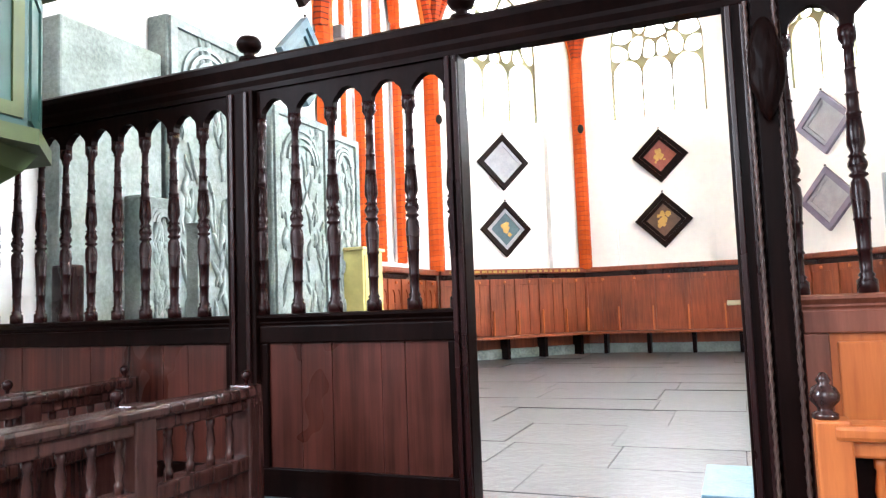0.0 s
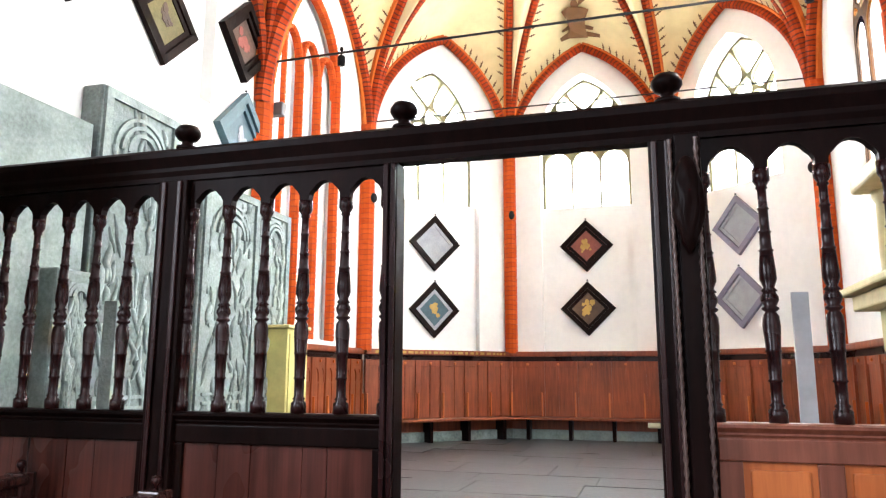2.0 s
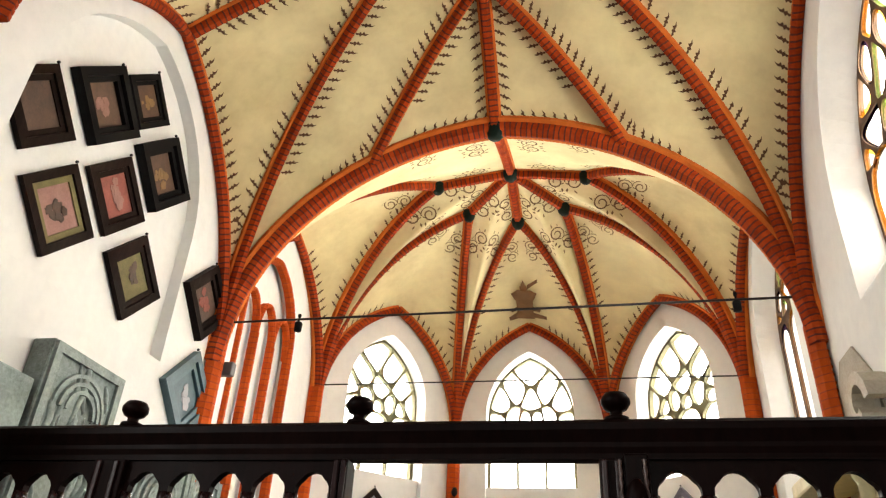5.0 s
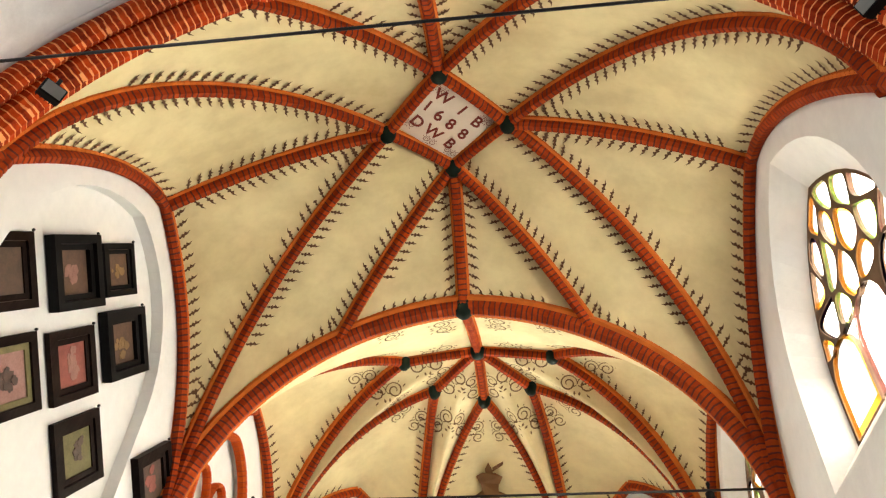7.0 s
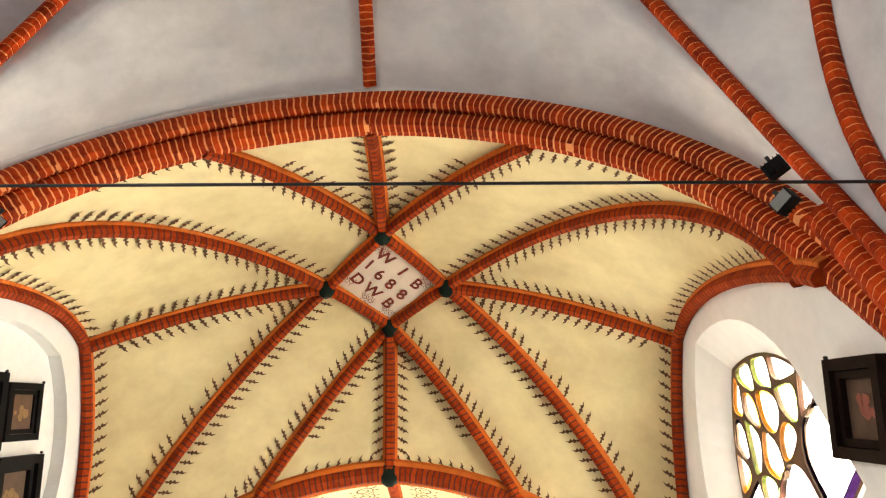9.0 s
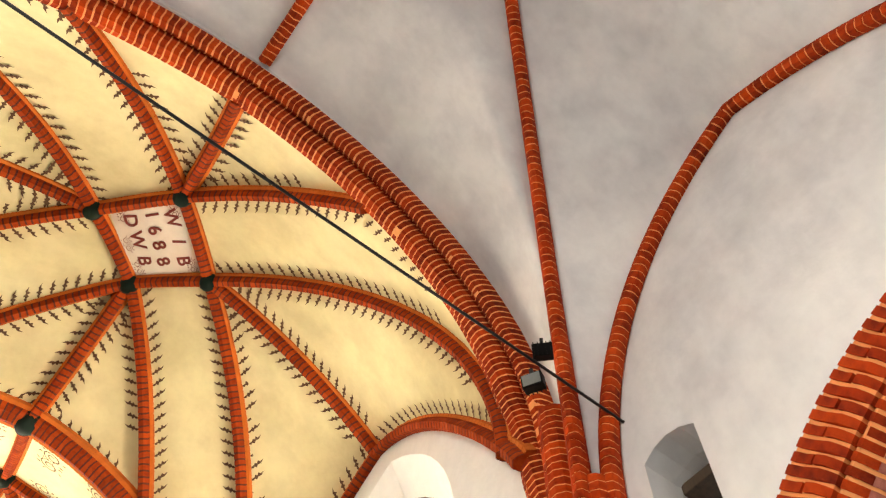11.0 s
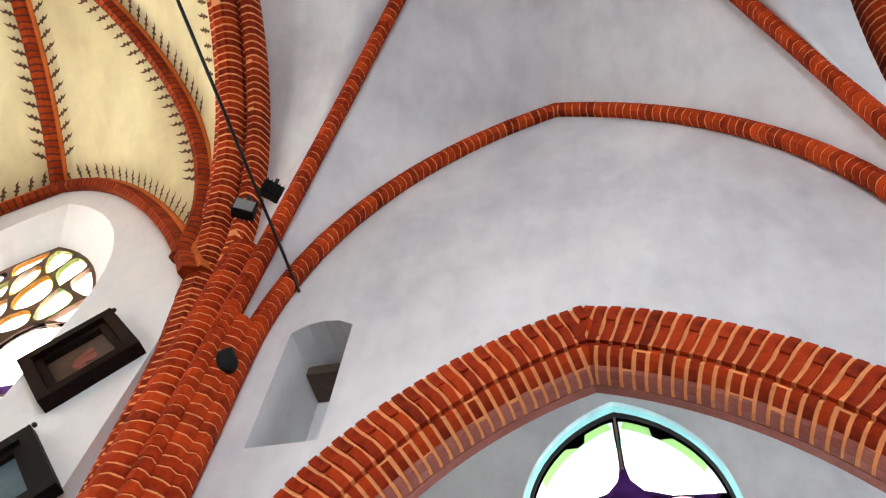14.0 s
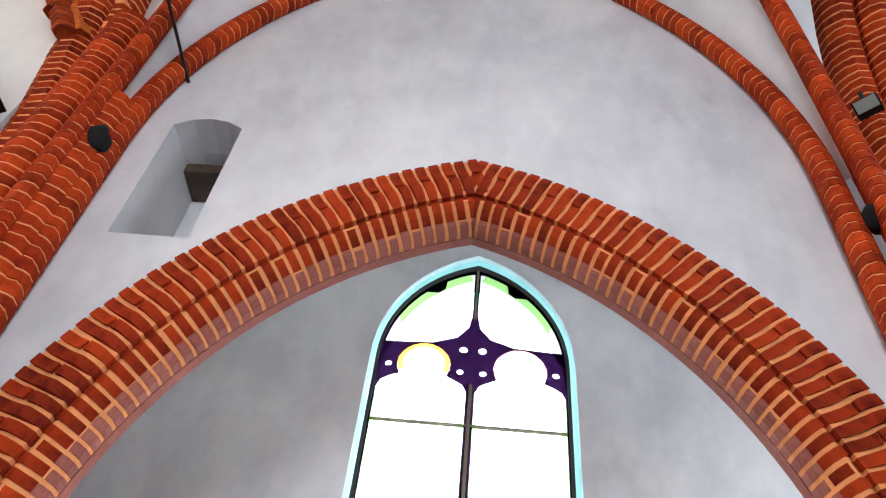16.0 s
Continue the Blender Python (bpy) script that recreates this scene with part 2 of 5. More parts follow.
    return [(x + cx, z) for x, z in pts]


def rise(a, b, n=24, power=1.0):
    """Rib line from the springing a up to b: steep at the foot, flat at the crown."""
    a, b = Vector(a), Vector(b)
    d = Vector((b.x - a.x, b.y - a.y, 0))
    L, h = d.length, b.z - a.z
    pts = []
    if h >= L * 1.02:
        R = (L * L + h * h) / (2 * L)
        end = math.asin(min(1, h / R))
        for k in range(n + 1):
            t = end * k / n
            pts.append(a + d * (R * (1 - math.cos(t)) / L) + Vector((0, 0, R * math.sin(t))))
    else:
        for k in range(n + 1):
            t = math.pi / 2 * k / n
            pts.append(a + d * (1 - math.cos(t)) + Vector((0, 0, h * (0.88 * math.sin(t) + 0.12 * k / n))))
    pts[-1] = b.copy()
    return pts


def bow(a, b, n=24, power=0.563):
    """A rib line that leaves its foot at a slant and flattens at the crown."""
    d, h = Vector((b.x - a.x, b.y - a.y, 0)), b.z - a.z
    pts = [a + d * (1 - math.cos(math.pi / 2 * k / n)) ** power + Vector((0, 0, h * math.sin(math.pi / 2 * k / n))) for k in range(n + 1)]
    return pts


def flat(a, b, sag, n=12):
    """A gently bowed line between two high points."""
    a, b = Vector(a), Vector(b)
    return [a.lerp(b, k / n) + Vector((0, 0, sag * 4 * (k / n) * (1 - k / n))) for k in range(n + 1)]


def resample(pts, n):
    s = [0.0]
    for p, q in zip(pts, pts[1:]):
        s.append(s[-1] + (q - p).length)
    out, j = [], 0
    for k in range(n + 1):
        d = s[-1] * k / n
        while j < len(s) - 2 and s[j + 1] < d:
            j += 1
        f = (d - s[j]) / max(s[j + 1] - s[j], 1e-9)
        out.append(pts[j].lerp(pts[j + 1], min(max(f, 0), 1)))
    return out, s[-1]


def frames_along(pts, inward):
    """Tangent, sideways and inward axes at every point of a line."""
    out = []
    for k, p in enumerate(pts):
        t = (pts[min(k + 1, len(pts) - 1)] - pts[max(k - 1, 0)]).normalized()
        i = inward(p) if callable(inward) else Vector(inward)
        i = (i - t * i.dot(t)).normalized()
        out.append((t, t.cross(i), i))
    return out


def coursed(name, pts, profile, inward, course, joint, mats, parent=None, groove=0.006, fillet=0):
    """A rib of bricks: the profile (side, drop) swept along the line, a recessed joint after every course."""
    length = sum(((q - p).length for p, q in zip(pts, pts[1:])))
    n = max(2, round(length / course))
    dense, _ = resample(pts, n * 4)
    fr = frames_along(dense, inward)
    bm = bmesh.new()

    wav = random.Random(len(dense))
    shift = [wav.uniform(0, 6.28) for _ in range(n + 1)]

    def ring(k, f, grow):
        k0 = min(int(k), len(dense) - 2)
        ph = shift[min(n, round(k / 4))]
        f = k - k0
        p = dense[k0].lerp(dense[k0 + 1], f)
        t, s, i = fr[k0]
        return [bm.verts.new(p + s * (u * grow) + i * (v * grow if v > 0 else v) + t * (0.006 * math.sin(1.5 * x + ph))) for x, (u, v) in enumerate(profile)]

    jf = joint / course * 4 / 2
    w = max(abs(u) for u, _ in profile)
    shrink = 1 - groove / w

    def skin(a, b, mi):
        for x in range(len(profile) - 1):
            f = bm.faces.new((a[x], a[x + 1], b[x + 1], b[x]))
            f.material_index = 2 if x < fillet or x >= len(profile) - 1 - fillet else mi

    for c in range(n):
        a, b = c * 4 + jf, c * 4 + 4 - jf
        r1, r2 = ring(a, 0, 1.0), ring(b, 0, 1.0)
        skin(r1, r2, 0)
        bm.faces.new(r1).material_index = 0
        bm.faces.new(r2[::-1]).material_index = 0
    prev = None
    for c in range(0, n * 4 + 1, 2):
        r = ring(min(c, n * 4 - 0.001), 0, shrink)
        if prev:
            skin(prev, r, 1)
        prev = r
    bmesh.ops.recalc_face_normals(bm, faces=bm.faces)
    return link_bm(name, bm, mats, parent)


def cell(bm, ab, ac, bc, n=14, m=10, dome=0.0, grid=None):
    """Curved web between two ribs ab and ac that start together and the far edge bc."""
    P, _ = resample(ab, n)
    Q, _ = resample(ac, n)
    E, _ = resample(bc, m)
    rows = []
    for i in range(n + 1):
        t = i / n
        row = []
        for j in range(m + 1):
            s = j / m
            p = P[i].lerp(Q[i], s) + (E[j] - E[0].lerp(E[m], s)) * t ** 1.5
            p.z += dome * 4 * s * (1 - s) * t
            row.append(p)
        rows.append(row)
    vs = [[bm.verts.new(p) for p in row] for row in rows]
    for i in range(n):
        for j in range(m):
            q = [vs[i][j], vs[i][j + 1], vs[i + 1][j + 1], vs[i + 1][j]]
            bm.faces.new(q)
    return rows

# ---- floors ----
tagged(link_bm("floor", box(-HW - 0.6, HW + 0.6, Y0 - 0.45, YB + 0.6, FLOOR - 0.3, FLOOR - 0.012), M_GROUT), "worn grey stone slab floor of the choir", "floor", kind="structure")
FLOOR_OB = bpy.data.objects["floor"]
tagged(link_bm("floor_nave", box(-NX - 0.6, AX + 0.6, -7.2, Y0 - 0.45, NAVE - 0.3, NAVE), M_SLAB), "grey stone floor of the nave", "floor", kind="structure")
tagged(link_bm("step", box(-3.2, 3.2, Y0 - 0.75, Y0 - 0.45, NAVE, NAVE + 0.18, 0.01), M_SLAB), "grey stone step up to the choir", "step", kind="structure")

# ---- walls of the choir ----
TH = 0.8


def rect(u0, u1, v0, v1):
    return [(u0, v0), (u1, v0), (u1, v1), (u0, v1)]


def wall(name, outline, holes, m, material, label, thick=TH):
    return tagged(link_bm(name, slab2d(outline, holes, thick, m), material), label, "wall", kind="structure")


TOP = 9.7
# east wall, and the two canted ones: u runs to the south as seen from inside
OPEN = pointed(0.80, 5.42, 6.63, 1.5, cx=-0.02)
east_m = facing((0, YB, 0), (1, 0, 0))
ne_m = facing((-2.43, 11.82, 0), (1, 1, 0))
se_m = facing((2.43, 11.82, 0), (1, -1, 0))
wall("wall_east", rect(-1.45, 1.45, 0, TOP), [OPEN], east_m, M_WHITE, "white limewashed apse wall with a pointed window")
wall("wall_northeast", rect(-1.5, 1.46, 0, TOP), [OPEN], ne_m, M_WHITE, "white limewashed canted apse wall with a pointed window")
wall("wall_southeast", rect(-1.46, 1.5, 0, TOP), [OPEN], se_m, M_WHITE, "white limewashed canted apse wall with a pointed window")
north_m = facing((-HW, 0, 0), (0, 1, 0))
south_m = facing((HW, 0, 0), (0, -1, 0))
NREC = pointed(1.42, 5.6, 7.35, 4.03, cx=5.12)
BLIND = pointed(0.87, 5.5, 6.62, 1.6, cx=8.9)
wall("wall_north", rect(Y0 - 0.2, 10.9, 0, TOP), [NREC, BLIND], north_m, M_WHITE, "white limewashed choir wall hung with diamond panels")
rec = bmesh.new()
slab2d(rect(3.6, 6.7, 3.9, 7.5), [], 0.3, north_m @ Matrix.Translation((0, 0, -0.15)), bm=rec)
tagged(link_bm("wall_north_recess", rec, M_WHITE), "white limewashed back of the blocked north window", "wall", kind="structure")
rec = bmesh.new()
slab2d(rect(7.95, 9.85, 1.5, 6.75), [], 0.3, north_m @ Matrix.Translation((0, 0, -0.16)), bm=rec)
tagged(link_bm("wall_north_blind", rec, M_WHITE), "white limewashed back of a blind window", "wall", kind="structure")
SOPEN = pointed(1.33, 5.3, 7.35, 4.35, cx=-5.02)
SOPEN2 = pointed(0.95, 5.5, 6.9, 3.2, cx=-9.3)
wall("wall_south", rect(-10.9, -2.76, 0, TOP), [SOPEN, SOPEN2], south_m, M_WHITE, "white limewashed choir wall with deep pointed windows")

# ---- vault of the choir ----
B_T, B_B, B_L, B_R = Vector((0, 4.55, 8.96)), Vector((0, 6.01, 8.96)), Vector((-0.78, 5.34, 8.93)), Vector((0.78, 5.34, 8.93))
W_N, W_S = Vector((-HW, 5.34, 7.77)), Vector((HW, 5.34, 7.77))
A_E, A_W = Vector((0, 7.49, 7.71)), Vector((0, Y0, 8.55))
SPR = 4.4
corner = {(sx, ey): Vector((sx * (HW - 0.02), (3.03 - 0.10 * sx) if ey == 0 else Y1, 5.62 if ey == 0 else SPR)) for sx in (-1, 1) for ey in (0, 1)}
KEY = Vector((0, 9.42, 8.42))
AB = [Vector((-1.2, 9.4, 8.24)), Vector((-0.82, 10.27, 8.24)), Vector((0, 10.62, 8.24)), Vector((0.82, 10.27, 8.24)), Vector((1.2, 9.4, 8.24))]
ASPR = 5.0
ac = [corner[-1, 1], Vector((-3.42, 10.8, ASPR)), Vector((-1.4, 12.78, ASPR)), Vector((1.4, 12.78, ASPR)), Vector((3.42, 10.8, ASPR)), corner[1, 1]]
aw = [Vector((-HW, 9.2, 7.3)), Vector((-2.41, 11.8, 7.16)), Vector((0, YB, 7.16)), Vector((2.41, 11.8, 7.16)), Vector((HW, 9.2, 7.3))]

choir_mid = Vector((0, 5.4, 3.0))
apse_mid = Vector((0, 9.6, 3.0))
TA, TZ, TH_ = 3.72, 5.3, 3.5
YA = 2.96           # choir side of the great arch


def tri_line(r, y, low=1.0, n=40):
    """Line of the great arch from the south respond over the crown to the north one, r inside its outer edge."""
    a, h = TA - 0.55 * r, TH_ - r
    pts = [Vector((a, y - 0.075 * (TZ - low) * (1 - k / 12), low + (TZ - low) * k / 12)) for k in range(12)]
    for k in range(2 * n + 1):
        t = math.pi * k / (2 * n)
        z = TZ + h * (0.93 * math.sin(t) + 0.07 * (1 - abs(1 - 2 * t / math.pi)))
        pts.append(Vector((a * math.cos(t), y + 0.035 * (1 - math.cos(t)) * 2, z)))
    pts += [Vector((-a, y + 0.14, low + (TZ - low) * (11 - k) / 12)) for k in range(12)]
    return pts


def choir_arch(sx):
    """Half of the choir side edge of the great arch, from its foot to its crown."""
    pts = [p for p in tri_line(0.22, 3.16, low=5.2) if p.x * sx >= -1e-6]
    pts = pts if sx > 0 else pts[::-1]
    for p in pts:
        p.x *= (HW - 0.02) / (TA - 0.121)
        p.y = YA
    return pts


A_W = Vector((0, YA, TZ + TH_ - 0.22))
CELLS = []          # (grid, which edges carry painted leaves)
bm = bmesh.new()
RIBS = []


for (sx, ey), k in corner.items():
    side_boss, end_boss = (B_L if sx < 0 else B_R), (B_T if ey == 0 else B_B)
    side_ap, end_ap = (W_N if sx < 0 else W_S), (A_W if ey == 0 else A_E)
    r_side, f_side = rise(k, side_boss), (rise(k, side_ap) if ey else bow(Vector((k.x, 2.75, 5.4)), side_ap))
    f_end = rise(k, end_ap) if ey else [k.copy()] + [p for p in choir_arch(sx) if p.z > 5.8]
    cut = min(range(len(f_end)), key=lambda i: abs(abs(f_end[i].x) - 1.72))
    haunch = f_end[cut]
    hip = flat(haunch, end_boss, 0.20)
    r_end = f_end[:cut] + hip
    CELLS.append((cell(bm, f_side, r_side, flat(side_ap, side_boss, 0.18)), True, True, True))
    CELLS.append((cell(bm, r_side, r_end, flat(side_boss, end_boss, 0.03)), True, True, False))
    CELLS.append((cell(bm, hip, f_end[cut:], flat(end_boss, f_end[-1], 0.12)), True, ey == 1, True))
    RIBS += [(r_side, choir_mid, 0.068), (hip, choir_mid, 0.068)]
    RIBS.append((f_side, choir_mid if ey else Vector((0, 5.4, 5.0)), 0.075))
    if ey == 1:
        RIBS.append((f_end, choir_mid, 0.12))
for b, a, s in ((B_L, W_N, 0.18), (B_R, W_S, 0.18), (B_T, A_W, 0.12), (B_B, A_E, 0.12)):
    RIBS.append((flat(b, a, s), choir_mid, 0.075))
for a, b in ((B_L, B_T), (B_T, B_R), (B_R, B_B), (B_B, B_L)):
    RIBS.append((flat(a, b, 0.03), choir_mid, 0.07))
q = [bm.verts.new(p + Vector((0, 0, 0.03))) for p in (B_L, B_B, B_R, B_T)]
bm.faces.new(q)
bmesh.ops.remove_doubles(bm, verts=bm.verts, dist=0.002)
bmesh.ops.recalc_face_normals(bm, faces=bm.faces)
tagged(link_bm("ceiling_choir", bm, M_CHOIR, smooth=True), "cream limewashed star vault with painted leaf edging", "vault", kind="structure")

bm = bmesh.new()
for i in range(5):
    A, B, boss, W = ac[i], ac[i + 1], AB[i], aw[i]
    edge = flat(W, boss, 0.15)
    CELLS.append((cell(bm, rise(A, W), rise(A, boss), edge), True, True, False))
    CELLS.append((cell(bm, rise(B, W), rise(B, boss), edge), True, True, False))
    for K in (A, B):
        RIBS.append((rise(K, boss), apse_mid, 0.068))
        RIBS.append((rise(K, W), apse_mid, 0.07))
    RIBS.append((flat(KEY, boss, 0.01), apse_mid, 0.07))
    if i < 4:
        CELLS.append((cell(bm, rise(B, boss), rise(B, AB[i + 1]), flat(boss, KEY, 0.01) + flat(KEY, AB[i + 1], 0.01)[1:]), True, True, False))
for K, boss in ((ac[0], AB[0]), (ac[5], AB[4])):
    CELLS.append((cell(bm, rise(K, boss), rise(K, A_E), flat(boss, KEY, 0.01) + flat(KEY, A_E, 0.06)[1:]), True, True, False))
RIBS.append((flat(KEY, A_E, 0.06), apse_mid, 0.07))
bmesh.ops.remove_doubles(bm, verts=bm.verts, dist=0.002)
bmesh.ops.recalc_face_normals(bm, faces=bm.faces)
tagged(link_bm("ceiling_apse", bm, M_CHOIR, smooth=True), "cream limewashed apse vault with painted scrolls", "vault", kind="structure")

for pts, mid, w in RIBS:
    prof = [(-w * 1.32, -0.05), (-w * 1.32, 0.030), (-w * 0.92, 0.042), (-w * 0.82, 0.09), (-w * 0.45, 0.14), (w * 0.45, 0.14), (w * 0.82, 0.09), (w * 0.92, 0.042), (w * 1.32, 0.030), (w * 1.32, -0.05)]
    tagged(coursed("vault_rib", pts, prof, (lambda p, mid=mid: mid - p), 0.075, 0.022, [M_CHRIB, M_CHJOINT, M_FILLET], groove=0.003, fillet=2),
           "red brick vault rib with orange painted edges", "rib", "ribs of the choir vault", "structure")


def boss_at(p, r=0.13):
    bm = lathe([(0.02, -0.20), (r * 0.55, -0.19), (r * 0.9, -0.13), (r, -0.05), (r, 0.03), (r * 0.7, 0.06)], 12)
    ob = tagged(link_bm("boss", bm, M_BOSS, smooth=True), "round dark green vault boss on crossing ribs", "boss", "bosses of the vault")
    ob.location = p + Vector((0, 0, 0.0))
    return ob


for p in (B_T, B_B, B_L, B_R, A_E, KEY, *AB):
    boss_at(p, 0.14 if p in (A_E, KEY) else 0.115)

# shafts in the corners of the apse
for k, i in ((ac[1], 1), (ac[2], 2), (ac[3], 3), (ac[4], 4), (ac[0], 0), (ac[5], 5)):
    d = (apse_mid - k)
    d.z = 0
    d.normalize()
    low = 1.5
    pts = [Vector((k.x, k.y, low)), Vector((k.x, k.y, (low + k.z) / 2)), Vector((k.x, k.y, k.z + 0.25))]
    w = 0.11
    prof = [(-w, -0.05), (-w, 0.05), (-w * 0.6, 0.13), (0, 0.165), (w * 0.6, 0.13), (w, 0.05), (w, -0.05)]
    tagged(coursed("shaft", pts, prof, tuple(d), 0.085, 0.014, [M_SHAFT, M_SHJOINT], groove=0.004), "orange-red brick shaft in the apse corner", "shaft", "shafts of the apse", "structure")

# ---- triumphal arch ----
def tri_in(p):
    return Vector((0, p.y, min(p.z, TZ))) - p


def band_line(bi, r, y, low=1.0):
    """Line of one order; the inner one slips forward towards the south foot."""
    pts = tri_line(r, y, low=low)
    if bi == 1:
        for p in pts:
            if p.x > 0 and p.z < TZ + 0.8:
                p.y -= min(0.2, 0.13 * (TZ + 0.8 - p.z))
    return pts


BANDS = [(0.06, 2.645, 0.18, 0.18), (0.16, 2.86, 0.19, 0.26)]
arch = thing("triumphal_arch", "massive red brick pointed arch with rounded mouldings", "arch", kind="structure")
TRI = []
for bi, (r, y, depth, wid) in enumerate(BANDS):
    prof = [(-wid / 2, -0.02), (-wid / 2, depth * 0.45), (-wid * 0.42, depth * 0.74), (-wid * 0.26, depth * 0.86), (-wid * 0.16, depth), (wid * 0.16, depth), (wid * 0.27, depth * 0.88), (wid * 0.42, depth * 0.74), (wid / 2, depth * 0.45), (wid / 2, -0.02)]
    TRI.append((r, y, prof))
    core = [(u * 0.988, v - 0.003 if v > 0 else v) for u, v in prof]
    pts = band_line(bi, r, y)
    dense, _ = resample(pts, 220)
    fr = frames_along(dense, tri_in)
    bm = bmesh.new()
    prev = None
    for p, (t, s, i) in zip(dense, fr):
        ring = [bm.verts.new(p + s * u + i * v) for u, v in core]
        if prev:
            for x in range(len(core) - 1):
                bm.faces.new((prev[x], prev[x + 1], ring[x + 1], ring[x]))
        prev = ring
    bmesh.ops.recalc_face_normals(bm, faces=bm.faces)
    part("mortar_bed", bm, M_JOINT, arch)
rest = bmesh.new()
for bi, (r, y, prof) in enumerate(TRI):
    pts = band_line(bi, r, y, 1.2)
    length = sum(((q_ - p_).length for p_, q_ in zip(pts, pts[1:])))
    n = round(length / 0.072)
    dense, _ = resample(pts, n * 2)
    fr = frames_along(dense, tri_in)
    h = length / n
    bm = bmesh.new()
    z0, z1 = -h / 2 + 0.0095, h / 2 - 0.0095
    wave = [0.007 * math.sin(1.35 * x) for x in range(len(prof))]
    lo, hi = [bm.verts.new((u, v, z0 + w)) for (u, v), w in zip(prof, wave)], [bm.verts.new((u, v, z1 + w)) for (u, v), w in zip(prof, wave)]
    for x in range(len(prof) - 1):
        bm.faces.new((lo[x], lo[x + 1], hi[x + 1], hi[x]))
    bm.faces.new(lo[::-1])
    bm.faces.new(hi)
    bmesh.ops.recalc_face_normals(bm, faces=bm.faces)
    me = bpy.data.meshes.new("brick")
    bm.to_mesh(me)
    me.materials.append(M_BRICK)
    for k in range(n):
        c, (t, s, i) = dense[2 * k + 1], fr[2 * k + 1]
        jig = (random.random() - 0.5) * 0.006
        m = Matrix((s, i, t)).transposed().to_4x4() @ Matrix.Rotation(random.uniform(-0.022, 0.022), 4, "X")
        m.translation = c + i * jig
        if bi < 2 and c.x > 0.3 and c.z > 3.4:
            ob = new("brick", me)
            ob.parent, ob.matrix_world = arch, m
        else:
            mp = {v: rest.verts.new(m @ v.co) for v in bm.verts}
            for f in bm.faces:
                rest.faces.new([mp[v] for v in f.verts])
    bm.free()
part("brick_rest", rest, M_RIB, arch)["kind"] = "stuff"
# wall above the arch towards the choir vault, and the soffit behind it
for name, y, r in (("wall_arch", 2.62, 0.05),):
    inner = [(p.x, p.z) for p in tri_line(0.06, 0, low=NAVE)]
    outer = inner + [(-NX - 0.5, NAVE), (-NX - 0.5, 10.2), (NX + 0.5, 10.2), (NX + 0.5, NAVE)]
    wall(name, outer, [], facing((0, y, 0), (1, 0, 0)), M_NAVE, "grey-white limewashed wall round the great arch", 0.34)

# ---- nave bay in front of the arch ----
NS = 4.5
ncorner = {(sx, sy): Vector((sx * (NX - 0.16), 2.24 if sy > 0 else -1.98, NS)) for sx in (-1, 1) for sy in (-1, 1)}
N_C = Vector((0, 0.05, 9.25))
N_S, N_N = Vector((NX, 0.06, 7.46)), Vector((-NX, 0.06, 7.46))
N_E, N_W = Vector((0, 2.6, 8.84)), Vector((0, -2.5, 8.84))
bm = bmesh.new()
NRIBS = []


def foot(pts):
    """The line of a rib carried straight down as a shaft."""
    a = pts[0]
    return [Vector((a.x, a.y, 1.2)), Vector((a.x, a.y, 2.3)), Vector((a.x, a.y, 3.4))] + pts


for (sx, sy), k in ncorner.items():
    sap, eap = (N_S if sx > 0 else N_N), (N_E if sy > 0 else N_W)
    nb_ = Vector((1.15 * sx, 0.06, 9.05))
    diag = rise(k, nb_)
    kf = Vector((sx * (NX - 0.02), 2.12 if sy > 0 else -1.86, NS))
    fs = rise(kf, sap)
    if sy > 0:
        side = [p for p in tri_line(0.0, 2.6, low=NS) if (p.x * sx >= -1e-6)]
        side = side if sx > 0 else side[::-1]
        side[0] = k.copy()
    else:
        side = rise(k, eap)
    cell(bm, fs, diag, flat(sap, nb_, 0.15), n=20)
    cell(bm, diag, side, flat(nb_, N_C, 0.02) + flat(N_C, side[-1], 0.05)[1:], n=20)
    NRIBS += [(foot(diag), 0.062), (foot(fs), 0.068)]
NRIBS.append(([Vector((NX - 0.15, 2.34, 1.2)), Vector((NX - 0.15, 2.37, 3.0)), Vector((NX - 0.13, 2.45, 5.6))], 0.11))
NRIBS.append(([Vector((NX - 0.09, 2.18, 1.2)), Vector((NX - 0.09, 2.18, 3.0)), Vector((NX - 0.09, 2.18, 4.7))], 0.09))
NRIBS.append((flat(N_E, N_C, 0.05), 0.07))
NRIBS.append((flat(N_W, N_C, 0.05), 0.07))
bmesh.ops.remove_doubles(bm, verts=bm.verts, dist=0.002)
bmesh.ops.recalc_face_normals(bm, faces=bm.faces)
tagged(link_bm("ceiling_nave", bm, M_NAVE, smooth=True), "grey-white limewashed nave vault", "vault", kind="structure")
for pts, w in NRIBS:
    prof = [(-w, -0.05), (-w, 0.07), (-w * 0.7, 0.12), (-w * 0.3, 0.145), (w * 0.3, 0.145), (w * 0.7, 0.12), (w, 0.07), (w, -0.05)]
    tagged(coursed("nave_rib", pts, prof, (lambda p: Vector((0, 0.05, min(p.z, NS) if p.z < NS + 0.02 else 2.5)) - p), 0.070, 0.014, [M_RIB, M_JOINT], groove=0.0035),
           "red brick rib of the nave vault with pale joints", "rib", "ribs of the nave vault", "structure")

# south nave wall with the arcade arch
AY, AC, AZ, AR = 0.06, 0.734, 1.936, 2.734


